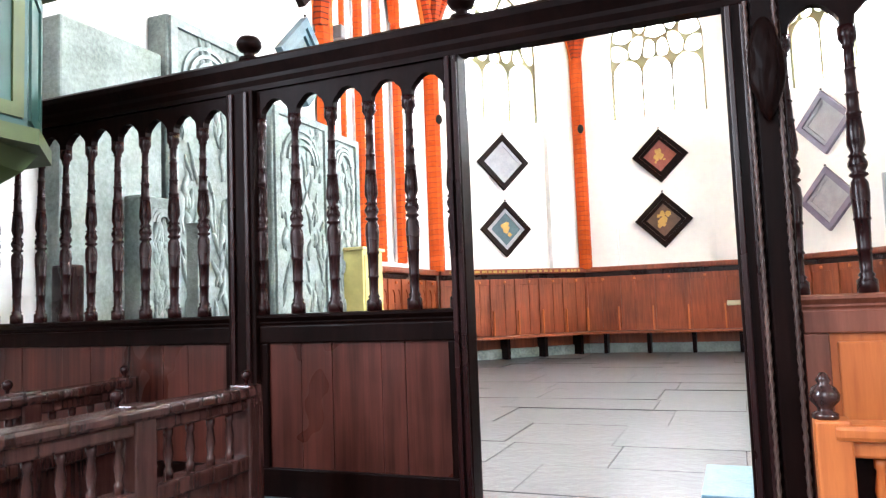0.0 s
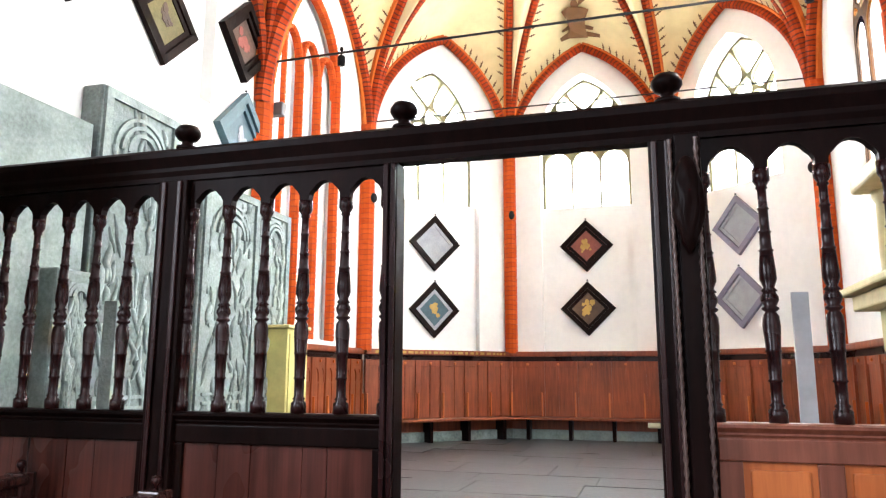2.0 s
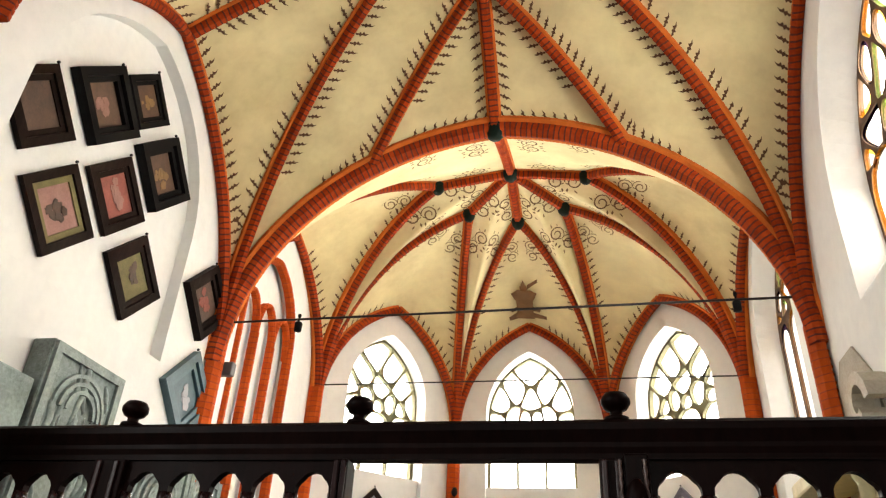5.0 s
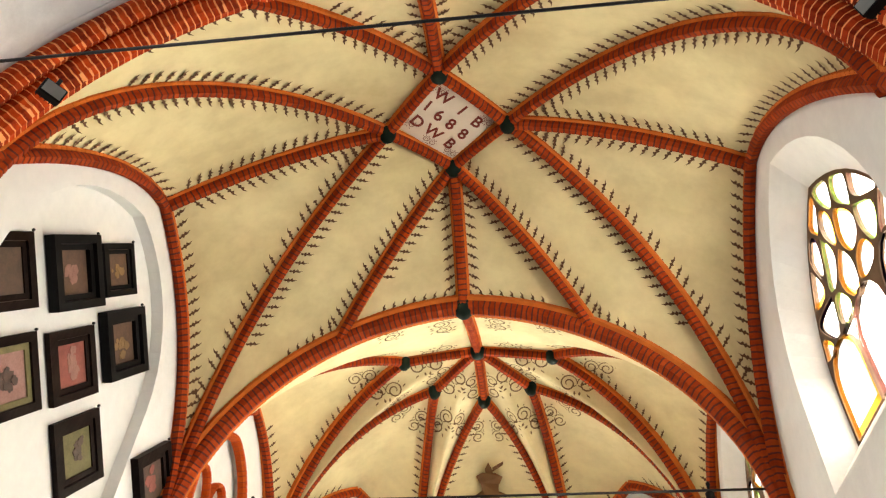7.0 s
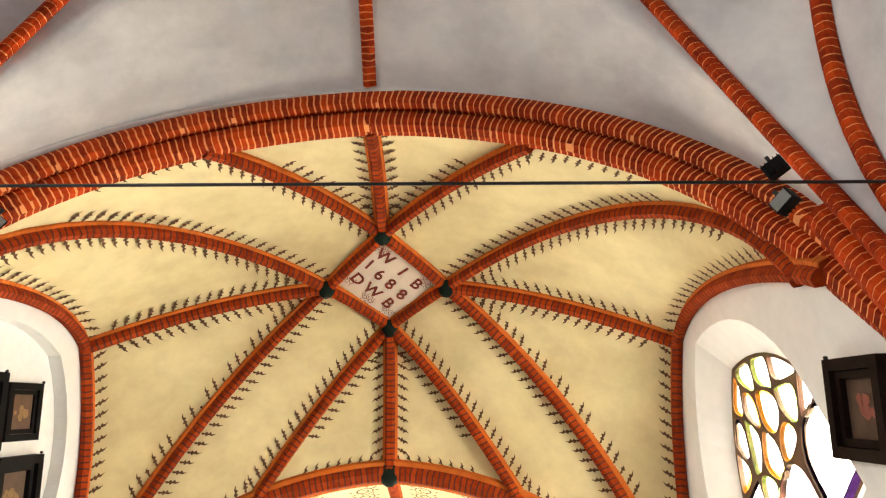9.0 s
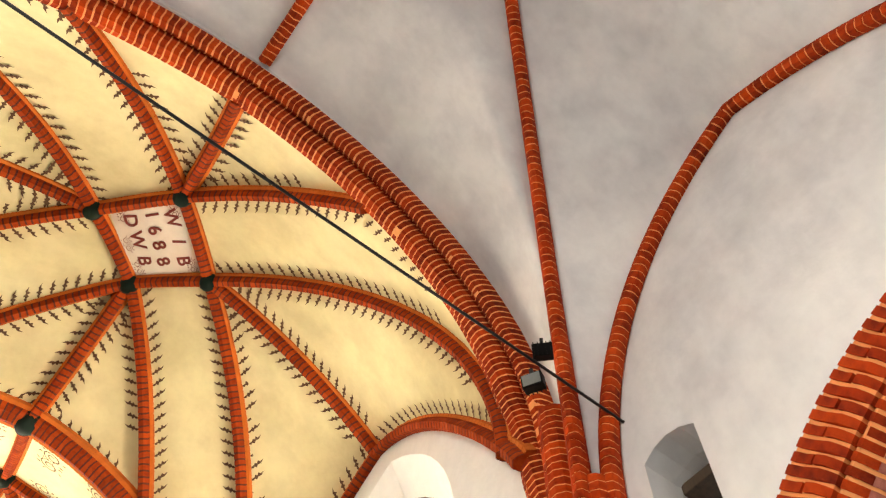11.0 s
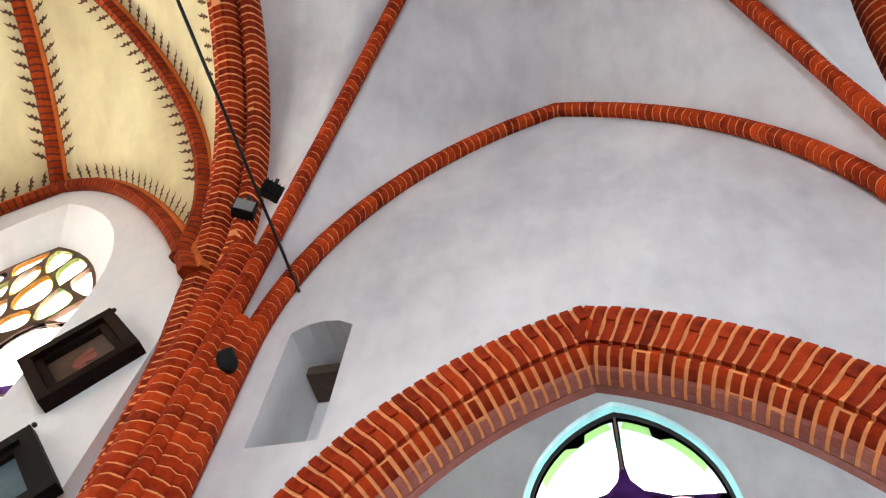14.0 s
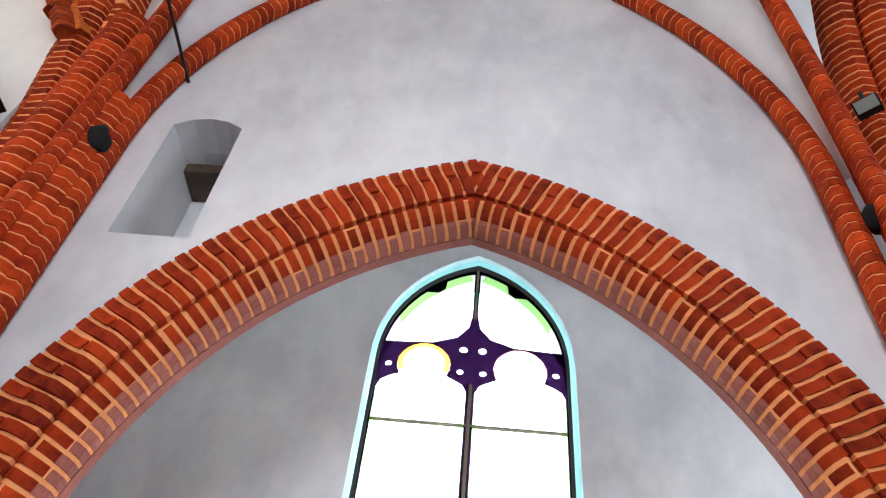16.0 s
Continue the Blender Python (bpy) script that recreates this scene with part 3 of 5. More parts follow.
def arcade(r, n=24, low=-0.3):
    """Outline of the arcade arch, r inside its outer edge, as (y, z) from the east foot over the crown."""
    R = AR - r
    top = math.acos(AC / R)
    pts = [(R - AC, low)] + [(R * math.cos(top * k / n) - AC, AZ + R * math.sin(top * k / n)) for k in range(n + 1)]
    pts[-1] = (0.0, pts[-1][1])
    return [(y, z) for y, z in pts] + [(-y, z) for y, z in reversed(pts[:-1])]


snave_m = facing((NX, AY, 0), (0, -1, 0))
hole = [(-y, z) for y, z in arcade(0.006)]
nich = [(-(1.87 - AY), 3.78), (-(1.46 - AY), 3.78), (-(1.46 - AY), 4.72), (-(1.56 - AY), 4.78), (-(1.665 - AY), 4.80), (-(1.77 - AY), 4.78), (-(1.87 - AY), 4.72)]
wall("wall_nave_south", rect(-2.75, 4.6, -0.4, 10.2), [hole, nich], snave_m, M_NAVE, "grey-white limewashed nave wall above a brick arcade arch", 0.25)
nb = bmesh.new()
slab2d(rect(-1.95, -1.3, 3.7, 4.9), [nich], 0.30, snave_m @ Matrix.Translation((0, 0, -0.252)), bm=nb)
add_box(nb, NX + 0.555, NX + 0.62, 1.35, 2.0, 3.7, 4.9)
tagged(link_bm("wall_niche_back", nb, M_NAVE), "grey plastered back of a small wall niche", "wall", kind="structure")
wall("wall_nave_north", rect(-4.6, 2.75, -0.4, 10.2), [pointed(1.2, 5.2, 6.8, 1.8, cx=-1.0)], facing((-NX, 0, 0), (0, 1, 0)), M_NAVE, "grey-white limewashed nave wall with a tall window", 0.5)
wall("wall_west", rect(-NX - 0.6, AX + 0.6, -0.4, 10.2), [pointed(1.6, 5.2, 7.2, 1.8, cx=-1.0)], facing((0, -6.0, 0), (-1, 0, 0)), M_NAVE, "grey-white limewashed west wall", 0.5)
tagged(link_bm("ceiling_nave_west", box(-NX - 0.4, NX + 0.4, -6.2, -2.55, 8.9, 9.1), M_NAVE), "plain grey-white ceiling over the west bay", "ceiling", kind="structure")

# aisle behind the arcade arch
aisle_m = facing((AX, 0, 0), (0, -1, 0))
AW = pointed(0.83, 4.85, 6.03, 2.0, n=14, cx=0.0)
wall("wall_aisle", rect(-3.4, 3.4, -0.4, 7.6), [AW], aisle_m, M_NAVE, "grey-white limewashed aisle wall with a pointed window", 0.5)
for nm, y0, y1 in (("wall_aisle_east", 3.0, 3.3), ("wall_aisle_west", -3.3, -3.0)):
    tagged(link_bm(nm, box(NX + 0.25, AX, y0, y1, NAVE, 7.5), M_NAVE), "grey-white limewashed aisle end wall", "wall", kind="structure")
tagged(link_bm("ceiling_aisle", box(NX + 0.3, AX + 0.4, -3.4, 3.4, 7.0, 7.2), M_NAVE), "grey-white aisle ceiling", "ceiling", kind="structure")

# ---- glazing ----


def plate_window(name, m, outline, bars, label, thick=0.10, frame_mat=None):
    """Window: stone tracery plate with openings, and one pane behind it."""
    w = thing(name, label, "window", kind="structure")
    part("tracery", slab2d(outline, bars, thick, m), frame_mat or M_LEAD, w)
    inner = [((u - sum(p[0] for p in outline) / len(outline)) * 1.0 + sum(p[0] for p in outline) / len(outline), v) for u, v in outline]
    pane = part("pane", slab2d(inner, [], 0.006, m @ Matrix.Translation((0, 0, -thick * 0.5))), M_GLASS, w)
    pane.visible_shadow = False
    return w


def circle(cx, cy, r, n=12, sx=1.0):
    return [(cx + sx * r * math.cos(2 * math.pi * k / n), cy + r * math.sin(2 * math.pi * k / n)) for k in range(n)]


def lights(c, half, bottom, spring, n, gap=0.05, head=0.2):
    """Row of round-headed lights."""
    out = []
    w = 2 * half / n
    for k in range(n):
        x0, x1 = c - half + k * w + gap / 2, c - half + (k + 1) * w - gap / 2
        r = (x1 - x0) / 2
        arc = [((x0 + x1) / 2 + r * math.cos(math.pi * j / 8), spring + r * 1.1 * math.sin(math.pi * j / 8)) for j in range(9)]
        out.append([(x0, bottom), (x1, bottom)] + arc)
    return out


def clip_half(poly, nx_, ny_, d):
    """The part of a convex polygon where nx*x + ny*y <= d."""
    out = []
    for (x0, y0), (x1, y1) in zip(poly, poly[1:] + poly[:1]):
        a, b = nx_ * x0 + ny_ * y0 - d, nx_ * x1 + ny_ * y1 - d
        if a <= 0:
            out.append((x0, y0))
        if a * b < 0:
            f = a / (a - b)
            out.append((x0 + (x1 - x0) * f, y0 + (y1 - y0) * f))
    return out


def rounded(poly, times=2):
    for _ in range(times):
        out = []
        for (x0, y0), (x1, y1) in zip(poly, poly[1:] + poly[:1]):
            out += [(x0 * 0.75 + x1 * 0.25, y0 * 0.75 + y1 * 0.25), (x0 * 0.25 + x1 * 0.75, y0 * 0.25 + y1 * 0.75)]
        poly = out
    return poly


def flowing(outline, seeds, bar, margin, tall=1.0):
    """Openings of flowing tracery: rounded cells round the seeds inside a convex outline, bars between them."""
    outline, seeds = [(u, v / tall) for u, v in outline], [(u, v / tall) for u, v in seeds]
    cells = []
    cx = sum(p[0] for p in outline) / len(outline)
    cy = sum(p[1] for p in outline) / len(outline)
    for i, (sx0, sy0) in enumerate(seeds):
        poly = list(outline)
        for (x0, y0), (x1, y1) in zip(outline, outline[1:] + outline[:1]):
            ex, ey = x1 - x0, y1 - y0
            L = math.hypot(ex, ey)
            if L < 1e-6:
                continue
            ax, ay = ey / L, -ex / L
            if ax * (cx - x0) + ay * (cy - y0) > 0:
                ax, ay = -ax, -ay
            poly = clip_half(poly, ax, ay, ax * x0 + ay * y0 - margin)
        for j, (tx, ty) in enumerate(seeds):
            if i != j:
                ax, ay = tx - sx0, ty - sy0
                L = math.hypot(ax, ay)
                ax, ay = ax / L, ay / L
                poly = clip_half(poly, ax, ay, ax * (sx0 + tx) / 2 + ay * (sy0 + ty) / 2 - bar / 2)
        clean = []
        for p in poly:
            if not clean or math.hypot(p[0] - clean[-1][0], p[1] - clean[-1][1]) > 0.004:
                clean.append(p)
        if len(clean) > 2:
            cells.append([(u, v * tall) for u, v in rounded(clean)])
    return cells


def apse_window(name, m, seeds):
    back = m @ Matrix.Translation((0, 0, -0.32))
    c = -0.02
    outline = pointed(0.80, 5.42, 6.63, 4.0, cx=c)
    holes = flowing(pointed(0.80, 5.42, 6.63, 5.20, cx=c), [(c + u, v) for u, v in seeds], 0.035, 0.03, 1.25) + lights(c, 0.77, 4.05, 4.97, 3, 0.035)
    w = plate_window(name, back, outline, holes, "pointed apse window with stone tracery and clear glass")
    part("infill", slab2d(rect(c - 0.84, c + 0.84, 1.4, 4.12), [], 0.2, m @ Matrix.Translation((0, 0, -0.12))), M_WHITE, w, "whitewashed blocked lower part of the window")
    return w


ROSE = [(0.0, 6.30), (-0.26, 5.94), (0.26, 5.94), (0.0, 5.78), (-0.56, 5.70), (0.56, 5.70), (-0.62, 5.36), (-0.34, 5.42), (-0.11, 5.36), (0.11, 5.36), (0.34, 5.42), (0.62, 5.36)]
FLOW = [(-0.12, 6.25), (0.20, 6.00), (-0.34, 5.90), (0.46, 5.74), (0.04, 5.66), (-0.60, 5.60), (0.66, 5.46), (-0.22, 5.42), (0.24, 5.40), (0.46, 5.32), (-0.52, 5.32), (0.0, 5.30)]
apse_window("window_1", east_m, ROSE)
apse_window("window_2", ne_m, FLOW)
apse_window("window_3", se_m, [(-u, v) for u, v in FLOW])


def splay(name, m, outer, inner, depth, material, label):
    """Slanting jambs and sill between the wall face and the glass."""
    bm = bmesh.new()
    a = [bm.verts.new((u, v, -0.002)) for u, v in outer]
    b = [bm.verts.new((u, v, -depth)) for u, v in inner]
    n = len(a)
    for k in range(n):
        bm.faces.new((a[k], a[(k + 1) % n], b[(k + 1) % n], b[k]))
    bmesh.ops.transform(bm, matrix=m, verts=bm.verts)
    return tagged(link_bm(name, bm, material), label, "window reveal", kind="structure")


def deep_window(name, m, cx, half, spring, apex, bottom, opening):
    """Choir window: brown flowing tracery, each opening edged with coloured glass."""
    depth = 0.26
    back = m @ Matrix.Translation((0, 0, -depth))
    inner = pointed(half, spring, apex, bottom, cx=cx)
    splay("window_reveal", m, opening, inner, depth, M_WHITE, "white limewashed splayed window reveal")
    rnd = random.Random(7)
    holes = lights(cx, half - 0.02, bottom + 0.03, spring + 0.02, 3, 0.05)
    seeds = []
    for dz, span, count in ((0.36, 0.80, 4), (0.66, 0.62, 3), (0.95, 0.62, 4), (1.24, 0.40, 3), (1.50, 0.16, 2)):
        seeds += [(cx + half * span * (2 * k / (count - 1) - 1) + rnd.uniform(-0.06, 0.06), spring + dz + rnd.uniform(-0.06, 0.06)) for k in range(count)]
    cells = flowing(pointed(half, spring, apex, spring + 0.30, cx=cx), seeds, 0.034, 0.03, 1.5)
    w = plate_window(name, back, pointed(half + 0.04, spring, apex + 0.05, bottom - 0.04, cx=cx), holes + cells, "deep pointed choir window with brown flowing tracery", 0.05, M_OCHRE)
    tints = [M_AMBER, M_GREEN, M_AMBER, M_ROSE, M_VIOLET, M_AMBER, M_GREEN]
    for k, c in enumerate(cells + holes):
        mu, mv = sum(p[0] for p in c) / len(c), sum(p[1] for p in c) / len(c)
        du, dv = rnd.uniform(-0.03, 0.03), rnd.uniform(-0.05, 0.05)
        small = [(mu + du + (u - mu) * 0.84, mv + dv + (v - mv) * 0.84) for u, v in c]
        edge = part("glass_edge", slab2d(c, [small], 0.006, back @ Matrix.Translation((0, 0, -0.012))), tints[k % 7], w)
        edge.visible_shadow = False
    return w


deep_window("window_4", south_m, -5.03, 1.12, 5.2, 6.94, 4.70, SOPEN)
deep_window("window_5", south_m, -9.3, 0.80, 5.4, 6.65, 3.5, SOPEN2)

# ---- choir screen ----
YS = 3.17
screen = thing("choir_screen", "dark-stained carved oak choir screen with turned balusters and open doorway", "screen")
BAL = [(0.036, 0), (0.036, 0.05), (0.024, 0.06), (0.030, 0.07), (0.022, 0.08), (0.023, 0.16), (0.029, 0.166), (0.024, 0.176), (0.027, 0.28), (0.032, 0.286), (0.028, 0.296),
       (0.034, 0.39), (0.031, 0.43), (0.020, 0.448), (0.033, 0.458), (0.033, 0.465), (0.023, 0.472), (0.034, 0.495), (0.034, 0.51), (0.024, 0.53), (0.032, 0.536), (0.021, 0.55),
       (0.033, 0.585), (0.032, 0.62), (0.025, 0.70), (0.030, 0.706), (0.023, 0.714), (0.021, 0.78), (0.026, 0.786), (0.020, 0.794), (0.018, 0.88), (0.024, 0.886), (0.018, 0.893),
       (0.017, 0.97), (0.024, 0.976), (0.020, 0.986), (0.034, 1.01), (0.034, 1.06)]
bal_me = None


def baluster(x, z0, z1, parent, y=YS, material=None):
    global bal_me
    if bal_me is None:
        bm = lathe([(r, z / 1.06) for r, z in BAL], 12)
        bal_me = bpy.data.meshes.new("baluster")
        bm.to_mesh(bal_me)
        bm.free()
        bal_me.materials.append(M_REDWOOD)
        for p in bal_me.polygons:
            p.use_smooth = True
    ob = new("baluster", bal_me)
    ob.parent, ob.location, ob.scale = parent, (x, y, z0), (1, 1, z1 - z0)
    return ob


def arch_head(x0, x1, n, parent, z0=1.93, z1=2.10):
    """Board with a row of scalloped arch heads along its lower edge."""
    w = (x1 - x0) / n
    pts = [(x1, z1), (x0, z1)]
    for k in range(n):
        a = x0 + k * w
        pts += [(a, z0), (a + 0.022, z0)]
        c, r = a + w / 2, w / 2 - 0.022
        for j in range(1, 12):
            t = math.pi - math.pi * j / 12
            rr = r * (0.90 + 0.10 * abs(math.cos(2 * t)))
            pts.append((c + rr * math.cos(t), z0 + 0.03 + rr * 1.05 * math.sin(t)))
        pts += [(a + w - 0.022, z0), ]
    pts.append((x1, z0))
    return part("arch_board", slab2d(pts, [], 0.045, facing((0, YS - 0.0225, 0), (1, 0, 0))), M_DARKWOOD, parent)


def moulded_bar(x0, x1, z0, z1, depth, name, parent, material=None):
    """A rail with a stepped, rounded section."""
    h = z1 - z0
    prof = [(-depth * 0.5, 0), (-depth * 0.5, h * 0.15), (-depth * 0.62, h * 0.3), (-depth * 0.62, h * 0.42), (-depth * 0.8, h * 0.6), (-depth * 0.92, h * 0.72), (-depth * 0.92, h * 0.9), (-depth * 0.7, h)]
    prof = prof + [(-y, z) for y, z in reversed(prof)]
    bm = bmesh.new()
    a = [bm.verts.new((x0, YS + y, z0 + z)) for y, z in prof]
    b = [bm.verts.new((x1, YS + y, z0 + z)) for y, z in prof]
    n = len(prof)
    for k in range(n):
        bm.faces.new((a[k], a[(k + 1) % n], b[(k + 1) % n], b[k]))
    bm.faces.new(a)
    bm.faces.new(b[::-1])
    bmesh.ops.recalc_face_normals(bm, faces=bm.faces)
    return part(name, bm, material or M_DARKWOOD, parent)


def knob(x, parent, z=2.27):
    bm = lathe([(0.055, 0), (0.055, 0.02), (0.028, 0.03), (0.028, 0.05), (0.05, 0.06), (0.066, 0.085), (0.066, 0.105), (0.05, 0.13), (0.02, 0.14)], 16)
    ob = part("knob", bm, M_DARKWOOD, parent, "turned flattened ball finial", True)
    ob.location = (x, YS, z)


moulded_bar(-3.46, 3.35, 2.10, 2.27, 0.075, "top_rail", screen)
for x in (-1.25, -0.05, 1.15, 2.45):
    knob(x, screen)
POSTS = [(-1.36, -1.19), (-0.125, -0.06), (1.06, 1.16), (2.40, 2.50)]
for x0, x1 in POSTS:
    bm = box(x0, x1, YS - 0.06, YS + 0.06, FLOOR, 2.10, 0.008)
    c = (x0 + x1) / 2
    post = part("post", bm, M_DARKWOOD, screen)
    for o in (-0.27, 0.27):
        part("moulding", box(c + o * (x1 - x0) - 0.012, c + o * (x1 - x0) + 0.012, YS - 0.075, YS - 0.06, FLOOR + 0.05, 2.09, 0.005), M_REDWOOD, post)
BAYS = [(-3.389, -1.36, 10), (-1.19, -0.125, 5), (1.27, 2.40, 5), (2.50, 3.30, 4)]
for bi, (x0, x1, n) in enumerate(BAYS):
    wood_here = M_DARKWOOD if bi < 2 else M_RAILWOOD
    moulded_bar(x0 - 0.02, x1 + 0.02, 0.88, 0.945, 0.06, "mid_rail", screen, M_DARKWOOD if bi < 2 else M_RAILWOOD)
    arch_head(x0, x1, n, screen)
    w = (x1 - x0) / n
    for k in range(n + 1):
        baluster(x0 + k * w, 0.945, 1.955, screen)
    planks = (8, 5, 3, 2)[bi]
    edges = [x0 + 0.04 + (x1 - x0 - 0.08) * (k + (0.22 * math.sin(2.3 * k + bi) if 0 < k < planks and bi < 2 else 0)) / planks for k in range(planks + 1)]
    for k in range(planks):
        bm = box(edges[k] + 0.0015, edges[k + 1] - 0.0015, YS - 0.012 - 0.002 * (k % 2), YS + 0.012, FLOOR + 0.1, 0.86, 0.003)
        if bi > 1:
            add_box(bm, edges[k] + 0.07, edges[k + 1] - 0.07, YS - 0.024, YS - 0.010, FLOOR + 0.19, 0.77, 0.008)
        part("plank", bm, M_PANEL if bi < 2 else M_ORANGEWOOD, screen)
    bm = box(x0, x1, YS - 0.035, YS + 0.035, 0.80, 0.885, 0.006)
    part("rail", bm, wood_here, screen)
    bm = box(x0, x1, YS - 0.035, YS + 0.035, FLOOR, FLOOR + 0.14, 0.006)
    part("bottom_rail", bm, wood_here, screen)
    for xx in (x0, x1) if bi < 2 else edges:
        bm = box(xx - 0.045, xx + 0.045, YS - 0.03, YS + 0.03, FLOOR + 0.14, 0.80, 0.006)
        part("stile", bm, wood_here, screen)

# wainscot round the apse
def wainscot(p, q, n, arched=False):
    p, q = Vector(p), Vector(q)
    d = (q - p)
    L = d.length
    d.normalize()
    m = facing((p.x, p.y, 0), d)
    w = thing("wainscot", "reddish-brown panelled oak wainscot with a low bench", "wainscot", "wainscot of the apse")

    def bx(name, u0, u1, w0, w1, z0, z1, mt, bev=0.006, label=""):
        bm = box(u0, u1, z0, z1, w0, w1, bev)
        bmesh.ops.transform(bm, matrix=m, verts=bm.verts)
        return part(name, bm, mt, w, label)

    bx("backing", 0, L, 0.0, 0.022, FLOOR, 1.40, M_WAINS, 0)
    for k in range(2 * n):
        bx("panel_board", L * k / n / 2 + 0.004, L * (k + 1) / n / 2 - 0.004, 0.022, 0.034 + 0.006 * (k % 2), FLOOR + 0.38, 1.30, M_WAINS, 0.003)
    bx("cornice", 0, L, 0.0, 0.10, 1.44, 1.53, M_WAINS, 0.015)
    bx("frieze", 0, L, 0.0, 0.05, 1.36, 1.44, M_REDWOOD)
    for k in range(n + 1):
        u = L * k / n
        bx("stile", max(0, u - 0.045), min(L, u + 0.045), 0.03, 0.068, FLOOR + 0.3, 1.36, M_WAINS, 0.004)
    bx("rail", 0, L, 0.031, 0.05, 1.26, 1.36, M_WAINS, 0.004)
    bx("seat", 0, L, 0.03, 0.38, FLOOR + 0.33, FLOOR + 0.37, M_WAINS, 0.006)
    bx("riser", 0, L, 0.05, 0.09, FLOOR + 0.16, FLOOR + 0.33, M_WAINS, 0.0)
    bx("plinth", 0, L, 0.03, 0.14, FLOOR, FLOOR + 0.16, M_TOMB, 0.01, "grey stone plinth")
    for k in range(n + 1):
        u = min(max(L * k / n, 0.03), L - 0.03)
        # seat dividers in lighter oak, which also puts in the upright gleams
        bx("seat_divider", u - 0.012, u + 0.012, 0.056, 0.10, FLOOR + 0.37, FLOOR + 0.78, M_ORANGEWOOD, 0.004)
        if k < n:
            # small light bits that stand for gleams below the cornice
            bx("gleam_dot", u + L / n / 2 - 0.02, u + L / n / 2 + 0.02, 0.052, 0.075, 1.29, 1.33, M_ORANGEWOOD, 0.006)
    if arched:
        for k in range(n):
            u0, u1 = L * k / n + 0.046, L * (k + 1) / n - 0.046
            mid_u = (u0 + u1) / 2
            heads = [pointed((u1 - u0) / 4 - 0.018, 1.10, 1.215, 1.02, 6, cx=(u0 + mid_u) / 2), pointed((u1 - u0) / 4 - 0.018, 1.10, 1.215, 1.02, 6, cx=(u1 + mid_u) / 2)]
            part("arch_board", slab2d(rect(u0, u1, 1.0, 1.26), heads, 0.016, m @ Matrix.Translation((0, 0, 0.05))), M_WAINS, w)
    for k in range(4):
        u = L * (k + 0.5) / 4
        bx("bench_leg", u - 0.03, u + 0.03, 0.09, 0.34, FLOOR, FLOOR + 0.33, M_DARKWOOD, 0.004)
    return w


wainscot((-1.42, YB - 0.02, 0), (1.42, YB - 0.02, 0), 5)
wainscot((-3.4, 10.82, 0), (-1.42, YB - 0.02, 0), 6)
wainscot((1.42, YB - 0.02, 0), (3.4, 10.82, 0), 6)
wainscot((-HW + 0.02, 8.2, 0), (-HW + 0.02, 10.82, 0), 6, True)
wainscot((HW - 0.02, 10.82, 0), (HW - 0.02, 8.0, 0), 5)

# ---- arcade arch of the nave ----
arcade_arch = thing("arcade_arch", "red brick pointed arcade arch in two orders with pale joints", "arch", "", "structure")


def brick_mesh(section, ang, gap):
    """A voussoir: section as (x, radius), spanning ang about the arch's centre."""
    bm = bmesh.new()
    rings = []
    for sgn in (-1, 1):
        a = sgn * (ang / 2 - gap)
        rings.append([bm.verts.new((x, r * math.sin(a + 0.0022 * math.sin((AR - r) * 24)), r * math.cos(a + 0.0022 * math.sin((AR - r) * 24)))) for x, r in section])
    lo, hi = rings
    n = len(section)
    for k in range(n):
        bm.faces.new((lo[k], lo[(k + 1) % n], hi[(k + 1) % n], hi[k]))
    bm.faces.new(lo[::-1])
    bm.faces.new(hi)
    bmesh.ops.recalc_face_normals(bm, faces=bm.faces)
    me = bpy.data.meshes.new("brick")
    bm.to_mesh(me)
    bm.free()
    return me


def ring_of(section, courses, mt, gap, phase=0.0, split=None):
    top = math.acos(AC / AR)
    step = top / courses
    meshes = {}
    for side in (1, -1):
        for k in range(courses):
            a = math.pi / 2 - (k + 0.5) * step - (0 if side > 0 else 0)
            secs = [section] if split is None or k % 2 else split
            for si, sec in enumerate(secs):
                key = (k % 2, si)
                if key not in meshes:
                    meshes[key] = brick_mesh(sec, step, gap)
                    meshes[key].materials.append(mt)
                ob = new("brick", meshes[key])
                ob.parent = arcade_arch
                theta = (k + 0.5) * step
                # angle from the horizontal; the mesh stands upright about its centre
                ob.matrix_world = Matrix.Translation((random.uniform(-0.004, 0.004), AY - side * AC, AZ)) @ Matrix.Rotation(side * (theta - math.pi / 2) + random.uniform(-0.0011, 0.0011), 4, "X")


X0 = NX - 0.008
XB = NX + 0.1
ring_of([(X0 + 0.001, AR), (X0 - 0.005, AR - 0.04), (X0 - 0.012, AR - 0.10), (X0 - 0.012, AR - 0.185), (X0 - 0.005, AR - 0.245), (X0 + 0.001, AR - 0.285), (XB, AR - 0.285), (XB, AR)], 47, M_BRICK, 0.0044,
        split=[[(X0 + 0.001, AR), (X0 - 0.005, AR - 0.04), (X0 - 0.010, AR - 0.09), (X0 - 0.012, AR - 0.13), (XB, AR - 0.13), (XB, AR)],
               [(X0 - 0.012, AR - 0.144), (X0 - 0.010, AR - 0.195), (X0 - 0.005, AR - 0.245), (X0 + 0.001, AR - 0.285), (XB, AR - 0.285), (XB, AR - 0.144)]])
ring_of([(NX + 0.016, AR - 0.290), (NX + 0.016, AR - 0.315), (NX + 0.045, AR - 0.345), (NX + 0.085, AR - 0.372), (NX + 0.2, AR - 0.372), (NX + 0.2, AR - 0.290)], 47, M_BRICK, 0.0044)
